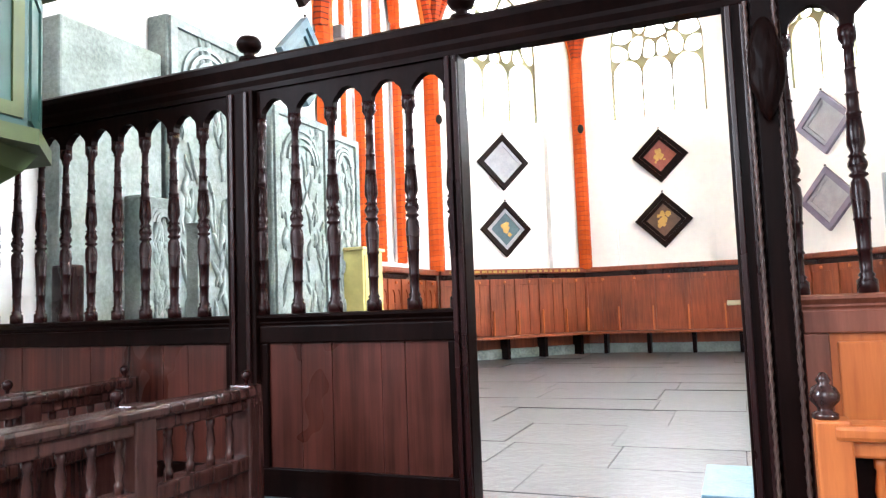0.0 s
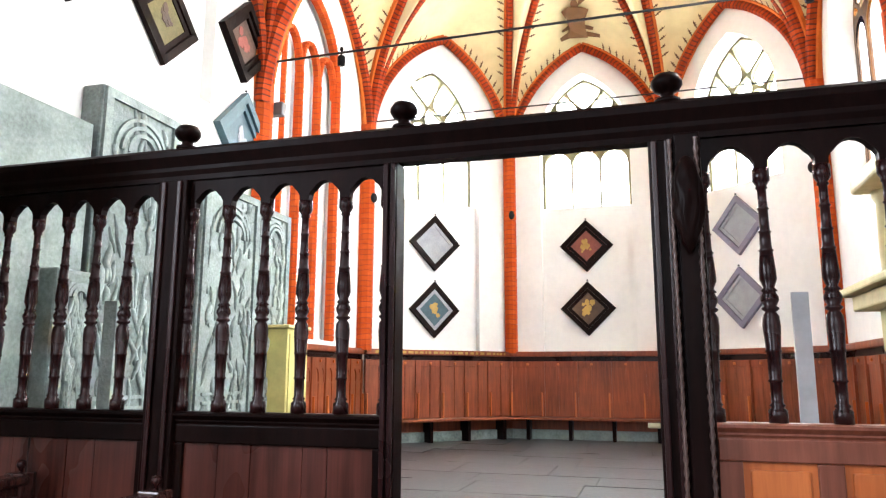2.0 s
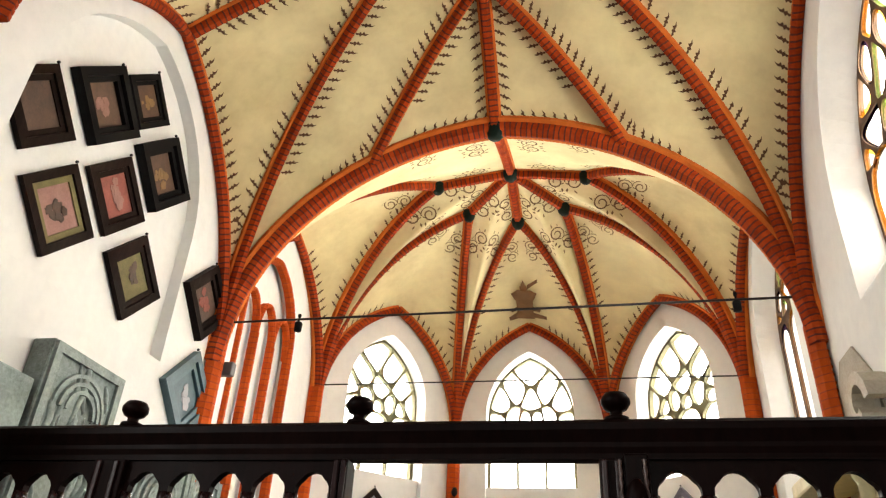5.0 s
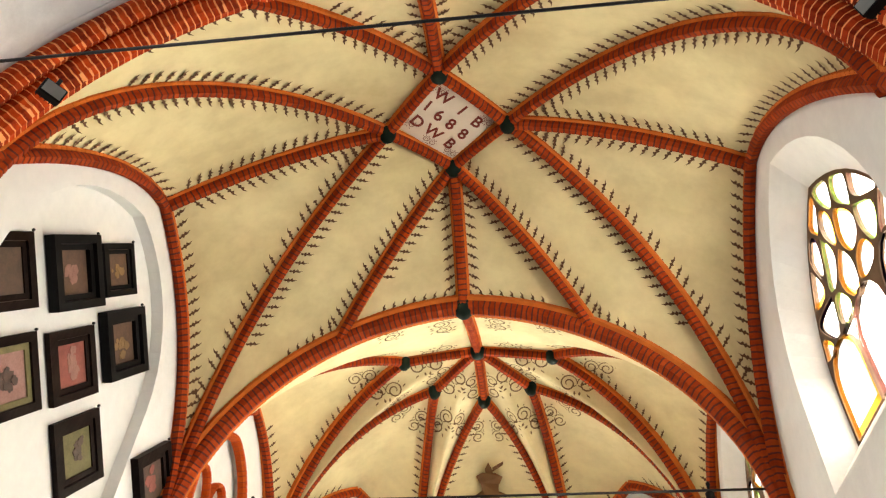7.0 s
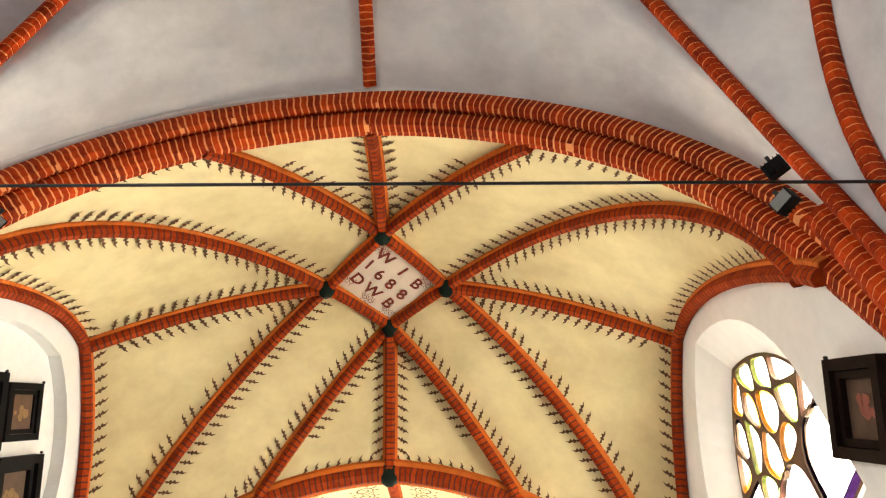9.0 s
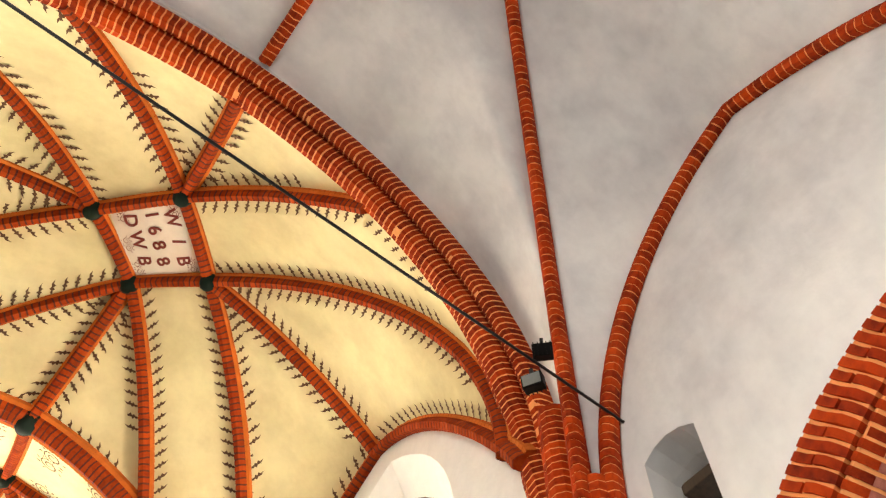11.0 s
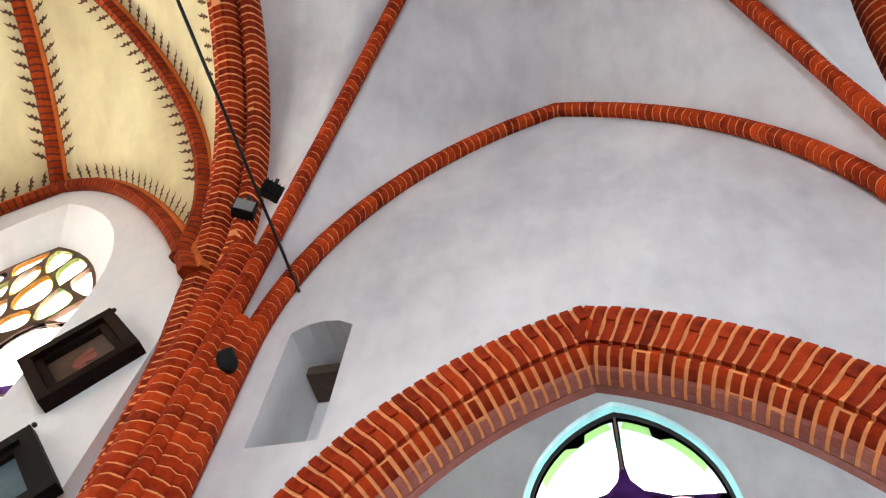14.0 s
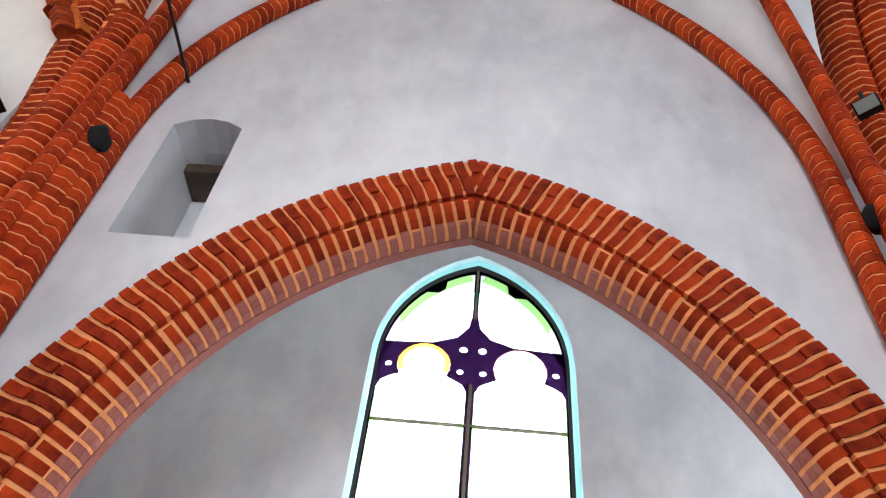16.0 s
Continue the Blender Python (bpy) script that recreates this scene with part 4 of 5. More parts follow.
ring_of([(NX + 0.088, AR - 0.368), (NX + 0.110, AR - 0.388), (NX + 0.150, AR - 0.404), (NX + 0.2, AR - 0.404), (NX + 0.2, AR - 0.368)], 47, M_PINK, 0.0040)
bm = bmesh.new()
a, b = arcade(0.010, 30), arcade(0.280, 30)
slab2d([(-y, z) for y, z in a] + [(-y, z) for y, z in reversed(b)], [], 0.24, facing((NX - 0.003, AY, 0), (0, -1, 0)), bm=bm)
SECT = [(NX + 0.03, AR - 0.284), (NX + 0.019, AR - 0.300), (NX + 0.019, AR - 0.313), (NX + 0.048, AR - 0.343), (NX + 0.090, AR - 0.370), (NX + 0.113, AR - 0.386), (NX + 0.152, AR - 0.401), (NX + 0.2, AR - 0.402)]
for side in (1, -1):
    prev = None
    for k in range(41):
        th = math.acos(AC / AR) * k / 40
        ring = [bm.verts.new((x, AY + side * (r * math.cos(th) - AC), AZ + r * math.sin(th))) for x, r in SECT]
        if prev:
            for j in range(len(SECT) - 1):
                bm.faces.new((prev[j], prev[j + 1], ring[j + 1], ring[j]))
        prev = ring
part("mortar_bed", bm, M_JOINT, arcade_arch)
a, b = arcade(0.295, 30), arcade(0.406, 30)
part("soffit", slab2d([(-y, z) for y, z in a] + [(-y, z) for y, z in reversed(b)], [], 0.055, facing((NX + 0.203, AY, 0), (0, -1, 0))), M_PINK, arcade_arch, "worn pinkish soffit of the arch")

# west transverse arch of the nave bay
for bi, (r, y, depth, wid) in enumerate([(0.02, -2.32, 0.22, 0.22), (0.15, -2.53, 0.22, 0.22)]):
    prof = [(-wid / 2, -0.02), (-wid / 2, depth * 0.5), (-wid * 0.36, depth * 0.8), (-wid * 0.14, depth), (wid * 0.2, depth), (wid * 0.42, depth * 0.72), (wid / 2, depth * 0.4), (wid / 2, -0.02)]
    pts = [p + Vector((0, 0, -0.3)) for p in tri_line(r, y, low=2.3)]
    tagged(coursed("transverse_arch", pts, prof, tri_in, 0.072, 0.019, [M_RIB, M_JOINT], groove=0.003), "red brick transverse arch of the nave", "arch", "transverse arches", "structure")
inner = [(p.x, p.z - 0.3) for p in tri_line(0.05, 0, low=NAVE + 0.3)]
outer = inner + [(-NX - 0.3, NAVE), (-NX - 0.3, 10.2), (NX + 0.3, 10.2), (NX + 0.3, NAVE)]
wall("wall_nave_arch", outer, [], facing((0, -2.72, 0), (1, 0, 0)), M_NAVE, "grey-white limewashed wall over the transverse arch", 0.4)

# dark brown block added for the shade under the niche's top
nl = bmesh.new()
add_box(nl, NX + 0.30, NX + 0.553, 1.463, 1.866, 4.66, 4.74, 0.006)
tagged(link_bm("niche_shade_block", nl, wood("niche_shade_brown", (0.05, 0.03, 0.02), (0.12, 0.08, 0.05), 0.6)), "small dark brown block for the shade inside the wall niche", "shutter")

# ---- aisle window ----
aw_ = thing("window_6", "pointed two-light window with coloured glass border", "window", kind="structure")
am = aisle_m @ Matrix.Translation((0, 0, -0.03))


OUT = pointed(0.845, 4.85, 6.05, 1.98, n=14)
IN1 = pointed(0.785, 4.85, 5.93, 2.05, n=14)
IN2 = pointed(0.760, 4.85, 5.88, 2.08, n=14)
part("glass_border", slab2d(OUT, [IN1], 0.012, am @ Matrix.Translation((0, 0, -0.02))), M_CYAN, aw_, "pale cyan border glass").visible_shadow = False
part("window_frame", slab2d(IN1, [IN2], 0.05, am), plain("dark_window_lead", (0.03, 0.035, 0.03), 0.6), aw_)
half_l, TOPL = [], []
for sgn in (-1, 1):
    c = 0.39
    head = [(c + 0.215 * math.cos(a_), 4.80 + 0.215 * math.sin(a_)) for a_ in (math.radians(-28 + 236 * j / 16) for j in range(17))]
    light = [(0.035, 2.1), (0.745, 2.1), (0.745, 4.56), (0.715, 4.63), (0.65, 4.67)] + head + [(0.14, 4.67), (0.07, 4.63), (0.035, 4.56)]
    half_l.append([(sgn * u, v) for u, v in light][:: sgn])
    arc = [p for p in pointed(0.745, 4.85, 5.86, 4.0, n=18) if p[0] > 0.03 and p[1] > 4.98]
    top = [(0.025, 5.34), (0.05, 5.20), (0.14, 5.09), (0.34, 5.02)] + [(u - (0.05 if 0.28 < u < 0.40 else 0), v - (0.05 if 0.28 < u < 0.40 else 0)) for u, v in arc] + [(0.025, 5.84)]
    TOPL.append([(sgn * u, v) for u, v in top][:: sgn])
dots = [circle(sgn * 0.078, 4.97, 0.036, 8) for sgn in (-1, 1)] + [circle(sgn * 0.092, 4.745, 0.03, 8) for sgn in (-1, 1)] + [circle(sgn * 0.675, 4.78, 0.03, 8) for sgn in (-1, 1)]
part("leading", slab2d(IN2, half_l + TOPL + dots, 0.02, am @ Matrix.Translation((0, 0, -0.015))), M_VIOLET, aw_, "dark violet glass ground between the lights").visible_shadow = False
pane = part("pane", slab2d(IN2, [], 0.005, am @ Matrix.Translation((0, 0, -0.05))), M_GLASS, aw_)
pane.visible_shadow = False
for u0, u1, z0, z1 in ((-0.013, 0.013, 2.1, 4.62), (-0.010, 0.010, 5.30, 5.86), (-0.745, 0.745, 4.245, 4.254), (-0.745, 0.745, 3.3, 3.309)):
    part("glazing_bar", slab2d(rect(u0, u1, z0, z1), [], 0.04, am @ Matrix.Translation((0, 0, 0.006))), M_LEAD, aw_)
part("diamond_pane", slab2d([(0, 5.47), (0.045, 5.55), (0, 5.64), (-0.045, 5.55)], [], 0.008, am @ Matrix.Translation((0, 0, 0.010))), M_CYAN, aw_, "pale cyan diamond of glass").visible_shadow = False
for sgn in (-1, 1):
    rim = [(0.39 + r_ * math.cos(a_), 4.80 + r_ * math.sin(a_)) for r_, step_ in ((0.213, 1), (0.168, -1)) for a_ in [math.radians(-20 + 220 * j / 16) for j in range(17)][::step_]]
    part("light_head", slab2d([(sgn * u, v) for u, v in rim][:: sgn], [], 0.010, am @ Matrix.Translation((0, 0, -0.012))), M_AMBER if sgn < 0 else M_ROSE, aw_, "pale coloured glass rim of a light").visible_shadow = False
    crown = [p for p in pointed(0.745, 4.85, 5.86, 4.0, n=18) if p[0] > 0.03 and p[1] > 5.25]
    low_ = [(u - 0.03, v - 0.075) for u, v in crown if u > 0.05]
    part("green_edge", slab2d([(sgn * u, v) for u, v in crown + low_[::-1]][:: sgn], [], 0.008, am @ Matrix.Translation((0, 0, -0.024))), M_GREEN, aw_, "yellow-green edge glass").visible_shadow = False
    for u0, u1, z1 in ((0.705, 0.742, 4.55), (0.037, 0.062, 4.52)):
        part("green_edge", slab2d(rect(*sorted((sgn * u0, sgn * u1)), 2.12, z1), [], 0.010, am @ Matrix.Translation((0, 0, -0.014))), M_GREEN, aw_, "yellow-green edge glass").visible_shadow = False

# ---- painted leaves along the ribs ----
LEAF = [(0, -0.010), (0.03, -0.026), (0.05, -0.012), (0.078, -0.042), (0.094, -0.012), (0.14, -0.018), (0.182, 0.022), (0.13, 0.012), (0.098, 0.046), (0.084, 0.012), (0.054, 0.036), (0.042, 0.012), (0, 0.010)]


def leaves_on(bm, edge, inner, mid, off=0.095, step=0.14, size=1.0):
    """Painted leaves on the web beside a rib: edge is the rib's line, inner the next line of the web."""
    s, acc = 0.0, 0.06
    for k in range(len(edge) - 1):
        seg = edge[k + 1] - edge[k]
        L = seg.length
        while acc <= s + L and L > 1e-6:
            f = (acc - s) / L
            p = edge[k].lerp(edge[k + 1], f)
            q = inner[k].lerp(inner[k + 1], f)
            lat = q - p
            room = lat.length
            acc += step
            if room < 0.05:
                continue
            b = seg.normalized()
            a = (lat - b * lat.dot(b)).normalized()
            n = a.cross(b)
            if n.dot(mid - p) < 0:
                n = -n
            base = p + a * off + n * 0.012
            vs = [bm.verts.new(base + a * (u * size) + b * (v * size + 0.45 * u * size) + n * (0.03 * u)) for u, v in LEAF]
            bm.faces.new(vs)
        s += L


bm = bmesh.new()
for gi, (grid, e0, e1, e2) in enumerate(CELLS):
    mid = choir_mid if gi < 12 else apse_mid
    n, m = len(grid) - 1, len(grid[0]) - 1
    w = [(grid[i][m] - grid[i][0]).length for i in range(n + 1)]
    i0 = next((i for i in range(n + 1) if w[i] > 0.55), n)
    i1 = n if gi < 12 else n - 2
    if e0:
        leaves_on(bm, [grid[i][0] for i in range(i0, i1 + 1)], [grid[i][1] for i in range(i0, i1 + 1)], mid, size=0.86 if gi < 12 else 0.72)
    if e1:
        leaves_on(bm, [grid[i][m] for i in range(i0, i1 + 1)], [grid[i][m - 1] for i in range(i0, i1 + 1)], mid, size=0.86 if gi < 12 else 0.72)
    if e2:
        leaves_on(bm, grid[n][1:-1], grid[n - 1][1:-1], mid, size=0.86)
tagged(link_bm("painted_leaves", bm, M_LEAF), "small dark painted leaves edging the vault ribs", "painting", kind="stuff")

# painted scrolls round the apse key


def ribbon(bm, pts, n, w):
    prev = None
    for k, p in enumerate(pts):
        t = (pts[min(k + 1, len(pts) - 1)] - pts[max(k - 1, 0)]).normalized()
        s = t.cross(n) * (w * (0.45 + 0.55 * math.sin(math.pi * (k + 1) / (len(pts) + 1))))
        ring = (bm.verts.new(p - s), bm.verts.new(p + s))
        if prev:
            bm.faces.new((prev[0], prev[1], ring[1], ring[0]))
        prev = ring


def scroll_motif(bm, p, a, b, n, r):
    for sgn in (-1, 1):
        c = p + a * (sgn * r * 0.95)
        pts = []
        for k in range(20):
            th = k / 19 * math.pi * 3.2
            rr = r * (1 - 0.75 * k / 19)
            pts.append(c + a * (-sgn * rr * math.cos(th)) + b * (rr * math.sin(th)))
        ribbon(bm, pts, n, r * 0.085)
        for th in (0.2, 0.9, 1.6, 2.3, 3.2, 4.0, 4.8):
            o = c + a * (sgn * r * math.cos(th)) + b * (r * math.sin(th))
            d = (a * (sgn * math.cos(th + 0.6)) + b * math.sin(th + 0.6)) * r * 0.55
            vs = [bm.verts.new(o), bm.verts.new(o + d * 0.5 + a * r * 0.14), bm.verts.new(o + d), bm.verts.new(o + d * 0.5 - a * r * 0.14)]
            bm.faces.new(vs)


def web_at(grid, t, s):
    n, m = len(grid) - 1, len(grid[0]) - 1
    i, j = min(int(t * n), n - 1), min(int(s * m), m - 1)
    p = grid[i][j].lerp(grid[i + 1][j], t * n - i)
    p = p.lerp(grid[i][j + 1].lerp(grid[i + 1][j + 1], t * n - i), s * m - j)
    a = (grid[i + 1][j + 1] - grid[i + 1][j]).normalized()
    b = (grid[i + 1][j] - grid[i][j]).normalized()
    nn = a.cross(b).normalized()
    if nn.dot(apse_mid - p) < 0:
        nn = -nn
    return p + nn * 0.02, a, nn.cross(a).normalized() * (1 if nn.cross(a).dot(b) > 0 else -1), nn


bm = bmesh.new()
for gi, (grid, *_e) in enumerate(CELLS[12:]):
    big = (grid[-1][-1] - grid[-1][0]).length
    wallcell = gi < 14 and gi % 3 < 2
    spots = [(0.92, 0.8, 0.13)] if wallcell else [(0.78, 0.25, 0.15), (0.78, 0.75, 0.15), (0.92, 0.3, 0.15), (0.92, 0.7, 0.15)]
    for t, s, r in spots:
        scroll_motif(bm, *web_at(grid, t, s), r)
tagged(link_bm("painted_scrolls", bm, M_SCROLL), "brown painted leaf scrolls on the apse vault", "painting", kind="stuff")

# painted emblem above the east window
bm = bmesh.new()


def web_depth(u, v):
    """Depth of the east web at height v, from its two halves."""
    best = None
    for g in (CELLS[12 + 6][0], CELLS[12 + 7][0]):
        for i in range(40):
            for j in range(24):
                p = web_at(g, 0.3 + 0.69 * i / 40, j / 24)[0]
                d = (p.x - u) ** 2 + (p.z - v) ** 2
                if best is None or d < best[0]:
                    best = (d, p.y)
    return best[1]


for poly in ([(-0.06, 7.52), (0.06, 7.52), (0.07, 7.58), (0.0, 7.66), (-0.07, 7.58)],
             [(-0.24, 7.49), (-0.12, 7.54), (0.12, 7.54), (0.24, 7.49), (0.18, 7.42), (0.10, 7.40), (-0.10, 7.40), (-0.18, 7.42)],
             [(-0.18, 7.17), (0.18, 7.17), (0.15, 7.30), (0.16, 7.42), (-0.16, 7.42), (-0.15, 7.30)],
             [(-0.13, 7.27), (-0.31, 7.17), (-0.30, 7.13), (-0.10, 7.21)], [(0.13, 7.27), (0.40, 7.16), (0.40, 7.12), (0.10, 7.21)],
             [(-0.12, 7.36), (-0.27, 7.27), (-0.25, 7.24), (-0.10, 7.31)], [(0.12, 7.36), (0.30, 7.27), (0.28, 7.24), (0.10, 7.31)],
             [(0.07, 7.56), (0.27, 7.61), (0.27, 7.64), (0.07, 7.60)]):
    poly = [(u - 0.04, v) for u, v in poly]
    vs = [bm.verts.new((u, web_depth(u, v) - 0.14, v)) for u, v in poly]
    bm.faces.new(vs)
tagged(link_bm("painted_emblem", bm, plain("dark_brown_paint", (0.19, 0.09, 0.03), 0.9)), "brown painted emblem with hat above the east window", "painting")

# lettered panel in the middle of the choir vault
panel = thing("inscription_panel", "pale diamond vault panel with red painted letters and date", "inscription")
r_, u_ = Vector((0.70, 0.71, 0)).normalized(), Vector((0.71, -0.70, 0)).normalized()
PC = Vector((0, 5.29, 8.955))
part("ground", slab2d(rect(-0.46, 0.46, -0.46, 0.46), [], 0.004, facing(PC, r_, u_)), plaster("pale_panel", (0.80, 0.70, 0.58), (0.72, 0.60, 0.48), (0.66, 0.56, 0.46)), panel)


def letter(ch, u, v, size, turn=0.0):
    cu = bpy.data.curves.new("letter", "FONT")
    cu.body, cu.size, cu.extrude, cu.align_x, cu.align_y, cu.offset = ch, size, 0.002, "CENTER", "CENTER", 0.005
    ob = new("letter", cu)
    ob.data.materials.append(M_LETTER)
    me = bpy.data.meshes.new_from_object(ob.evaluated_get(bpy.context.evaluated_depsgraph_get()))
    bpy.data.objects.remove(ob)
    ob = new("letter", me)
    ob.parent = panel
    ob.matrix_world = facing(PC + r_ * u + u_ * v - Vector((0, 0, 0.006)), r_, u_) @ Matrix.Rotation(turn, 4, "Z")


for ch, u, v in (("W", -0.27, 0.27), ("I", 0.04, 0.26), ("B", 0.30, 0.24), ("1", -0.34, 0.04), ("6", -0.14, 0.01), ("8", 0.06, 0.0), ("8", 0.28, -0.02), ("D", -0.30, -0.24), ("W", -0.04, -0.24), ("B", 0.24, -0.25)):
    letter(ch, u, v, 0.23, random.uniform(-0.15, 0.15))
bm = bmesh.new()
for u, v in ((-0.36, 0.33), (0.38, 0.33), (-0.38, -0.32), (0.33, -0.35), (0.0, -0.38)):
    p = PC + r_ * u + u_ * v - Vector((0, 0, 0.006))
    scroll_motif(bm, p, r_, u_, Vector((0, 0, -1)), 0.05)
part("flourish", bm, M_LETTER, panel)["kind"] = "stuff"

# ---- diamond panels ----


def hatchment(center, right, half, depth, rim, field, label, mark=None, rim2=None, name="hatchment"):
    """A diamond-shaped framed panel on a wall."""
    h = thing(name, label, "hatchment", "diamond panels on the walls")
    c = Vector(center)
    m = facing(c, right) @ Matrix.Rotation(math.pi / 4, 4, "Z")
    q = half * math.sqrt(0.5)
    b = 0.24 * q

    def sq(a):
        return rect(-a, a, -a, a)

    part("back", slab2d(sq(q * 0.98), [], 0.02, m @ Matrix.Translation((0, 0, 0.02))), field, h)
    part("frame", slab2d(sq(q), [sq(q - b)], depth, m @ Matrix.Translation((0, 0, depth))), rim, h)
    part("inner_frame", slab2d(sq(q - b * 1.05), [sq(q - b * 1.7)], depth * 0.55, m @ Matrix.Translation((0, 0, depth * 0.62))), rim2 or rim, h)
    if mark:
        bm = bmesh.new()
        r0 = Matrix.Rotation(-math.pi / 4, 4, "Z")
        k = q * 0.42
        rnd = random.Random(round(c.y * 100 + c.z * 37))
        for j in range(9):
            cu, cv, size = rnd.uniform(-0.6, 0.6) * k, rnd.uniform(-0.8, 0.8) * k, k * rnd.uniform(0.16, 0.42)
            if j == 0:
                cu, cv, size = 0.0, 0.0, k * 0.55
            outline = [(cu + size * rnd.uniform(0.6, 1.0) * math.cos(w * math.tau / 14), cv + size * rnd.uniform(0.6, 1.1) * math.sin(w * math.tau / 14)) for w in range(14)]
            slab2d(outline, [], 0.003, m @ r0 @ Matrix.Translation((0, 0, 0.024 + 0.0008 * j)), bm=bm)
        part("painted_figure", bm, mark, h)
    ring = lathe([(0.012, 0), (0.016, 0.012), (0.012, 0.024)], 8)
    bmesh.ops.transform(ring, matrix=m @ Matrix.Rotation(-math.pi / 4, 4, "Z") @ Matrix.Translation((0, half + 0.02, depth * 0.5)), verts=ring.verts)
    part("hook", ring, M_IRON, h)
    return h


F_GREY = stone("grey_painted_field", (0.20, 0.21, 0.24), (0.40, 0.41, 0.44), 9, 0.7, 0.2)
F_RED = stone("red_brown_field", (0.14, 0.03, 0.022), (0.34, 0.09, 0.06), 9, 0.6, 0.2)
F_BROWN = stone("brown_field", (0.03, 0.017, 0.013), (0.13, 0.066, 0.036), 9, 0.6, 0.2)
F_PINK = stone("dull_pink_field", (0.15, 0.065, 0.05), (0.34, 0.18, 0.15), 9, 0.7, 0.2)
F_OLIVE = stone("olive_field", (0.07, 0.06, 0.016), (0.20, 0.165, 0.055), 9, 0.7, 0.2)
F_BLUE = stone("slate_blue_paint", (0.018, 0.048, 0.062), (0.07, 0.14, 0.17), 7, 0.5, 0.2)
F_DKFR = wood("black_brown_frame", (0.003, 0.002, 0.002), (0.020, 0.010, 0.007), 0.5, spec=0.06)
F_OCHRE = stone("dull_ochre_figure", (0.10, 0.055, 0.02), (0.30, 0.18, 0.07), 9, 0.6, 0.2)
F_MAUVE = stone("purple_grey_frame", (0.09, 0.075, 0.12), (0.20, 0.175, 0.25), 7, 0.5, 0.2)
R_E, R_NE, R_SE, R_N = (1, 0, 0), (1, 1, 0), (1, -1, 0), (0, 1, 0)
hatchment((-0.04, YB - 0.12 + 0.24, 3.40), R_E, 0.47, 0.06, F_DKFR, F_RED, "diamond hatchment with dark frame and deep red field", M_GOLD)
hatchment((-0.04, YB - 0.12 + 0.24, 2.28), R_E, 0.48, 0.06, F_DKFR, F_BROWN, "diamond hatchment with dark frame and brown field", M_GOLD)
nx = Vector((-1, 1, 0)).normalized() * 0.12
sx_ = Vector((1, 1, 0)).normalized() * 0.12
hatchment(Vector((-2.48, 11.77, 3.38)) + nx, R_NE, 0.49, 0.06, F_DKFR, F_GREY, "diamond hatchment with black and grey framed field", None, F_GREY)
hatchment(Vector((-2.48, 11.77, 2.22)) + nx, R_NE, 0.48, 0.06, F_DKFR, F_BLUE, "diamond hatchment with dark blue field and gold shield", M_GOLD, F_GREY)
hatchment(Vector((2.33, 11.92, 3.46)) + sx_, R_SE, 0.48, 0.06, F_MAUVE, F_GREY, "diamond hatchment with slate frame and grey field", None, F_GREY)
hatchment(Vector((2.31, 11.94, 2.32)) + sx_, R_SE, 0.48, 0.06, F_MAUVE, F_GREY, "diamond hatchment with slate frame and pale grey field", None, F_GREY)
XR = -HW - 0.14


def npic(y, z, half, depth, field, label, mark=None, x=XR, rim=None, rim2=None):
    f = (abs(x - 1.0)) / 4.45
    hatchment((x, 0.02 + (y - 0.02) * f, 1.27 + (z - 1.27) * f), R_N, half * f, depth, rim or F_DKFR, field, label, mark, rim2)


npic(4.42, 4.61, 0.49, 0.055, F_PINK, "diamond panel with carved dark frame and dull pink field", F_BROWN, rim2=F_OLIVE)
npic(5.04, 5.18, 0.48, 0.055, F_RED, "diamond panel with dark frame and red painted field", F_PINK)
npic(5.58, 5.84, 0.51, 0.11, F_BROWN, "deep black boxed diamond panel with brown carving", F_OCHRE, rim=M_BLACK)
npic(5.62, 4.58, 0.49, 0.055, F_OLIVE, "diamond panel with dark frame and olive field", F_BROWN)
npic(4.50, 5.88, 0.51, 0.11, F_BROWN, "deep black boxed diamond panel with grey-brown carving", F_PINK, rim=M_BLACK)
npic(5.04, 6.41, 0.40, 0.06, F_BROWN, "small diamond panel with oval gold field", F_OCHRE, rim=M_BLACK)
npic(3.83, 5.28, 0.48, 0.055, F_BROWN, "diamond panel with dark frame and brown field")
npic(7.01, 4.98, 0.51, 0.09, F_BROWN, "diamond panel with dark frame and red oval field", F_RED, x=-HW + 0.0)
npic(7.05, 3.83, 0.53, 0.09, F_BLUE, "diamond panel with slate blue frame and pale field", F_GREY, x=-HW + 0.0, rim=F_BLUE)
hatchment((HW, 3.24, 4.60), (0, -1, 0), 0.455, 0.10, F_DKFR, F_BROWN, "diamond panel with black frame and dark brown field", F_RED)

hatchment((HW, 3.19, 3.52), (0, -1, 0), 0.46, 0.08, M_BLACK, F_BLUE, "diamond panel with black frame and dark blue field", None)

# red mouldings of the blind window on the north apse wall
blind = thing("blind_window", "blind pointed window with orange-red brick mullions", "window", kind="structure")
for pts2 in ([(8.9 - 0.85, 1.6), *[(u, v) for u, v in reversed(pointed(0.85, 5.5, 6.6, 1.6, cx=8.9)[2:])], (8.9 + 0.85, 1.6)],):
    line = [Vector((-HW - 0.03, u, v)) for u, v in pts2]
    prof = [(-0.05, -0.05), (-0.05, 0.04), (-0.02, 0.08), (0.02, 0.08), (0.05, 0.04), (0.05, -0.05)]
    coursed("moulding", line, prof, lambda p: Vector((1, 0, 0)), 0.085, 0.014, [M_SHAFT, M_SHJOINT], blind, 0.004)
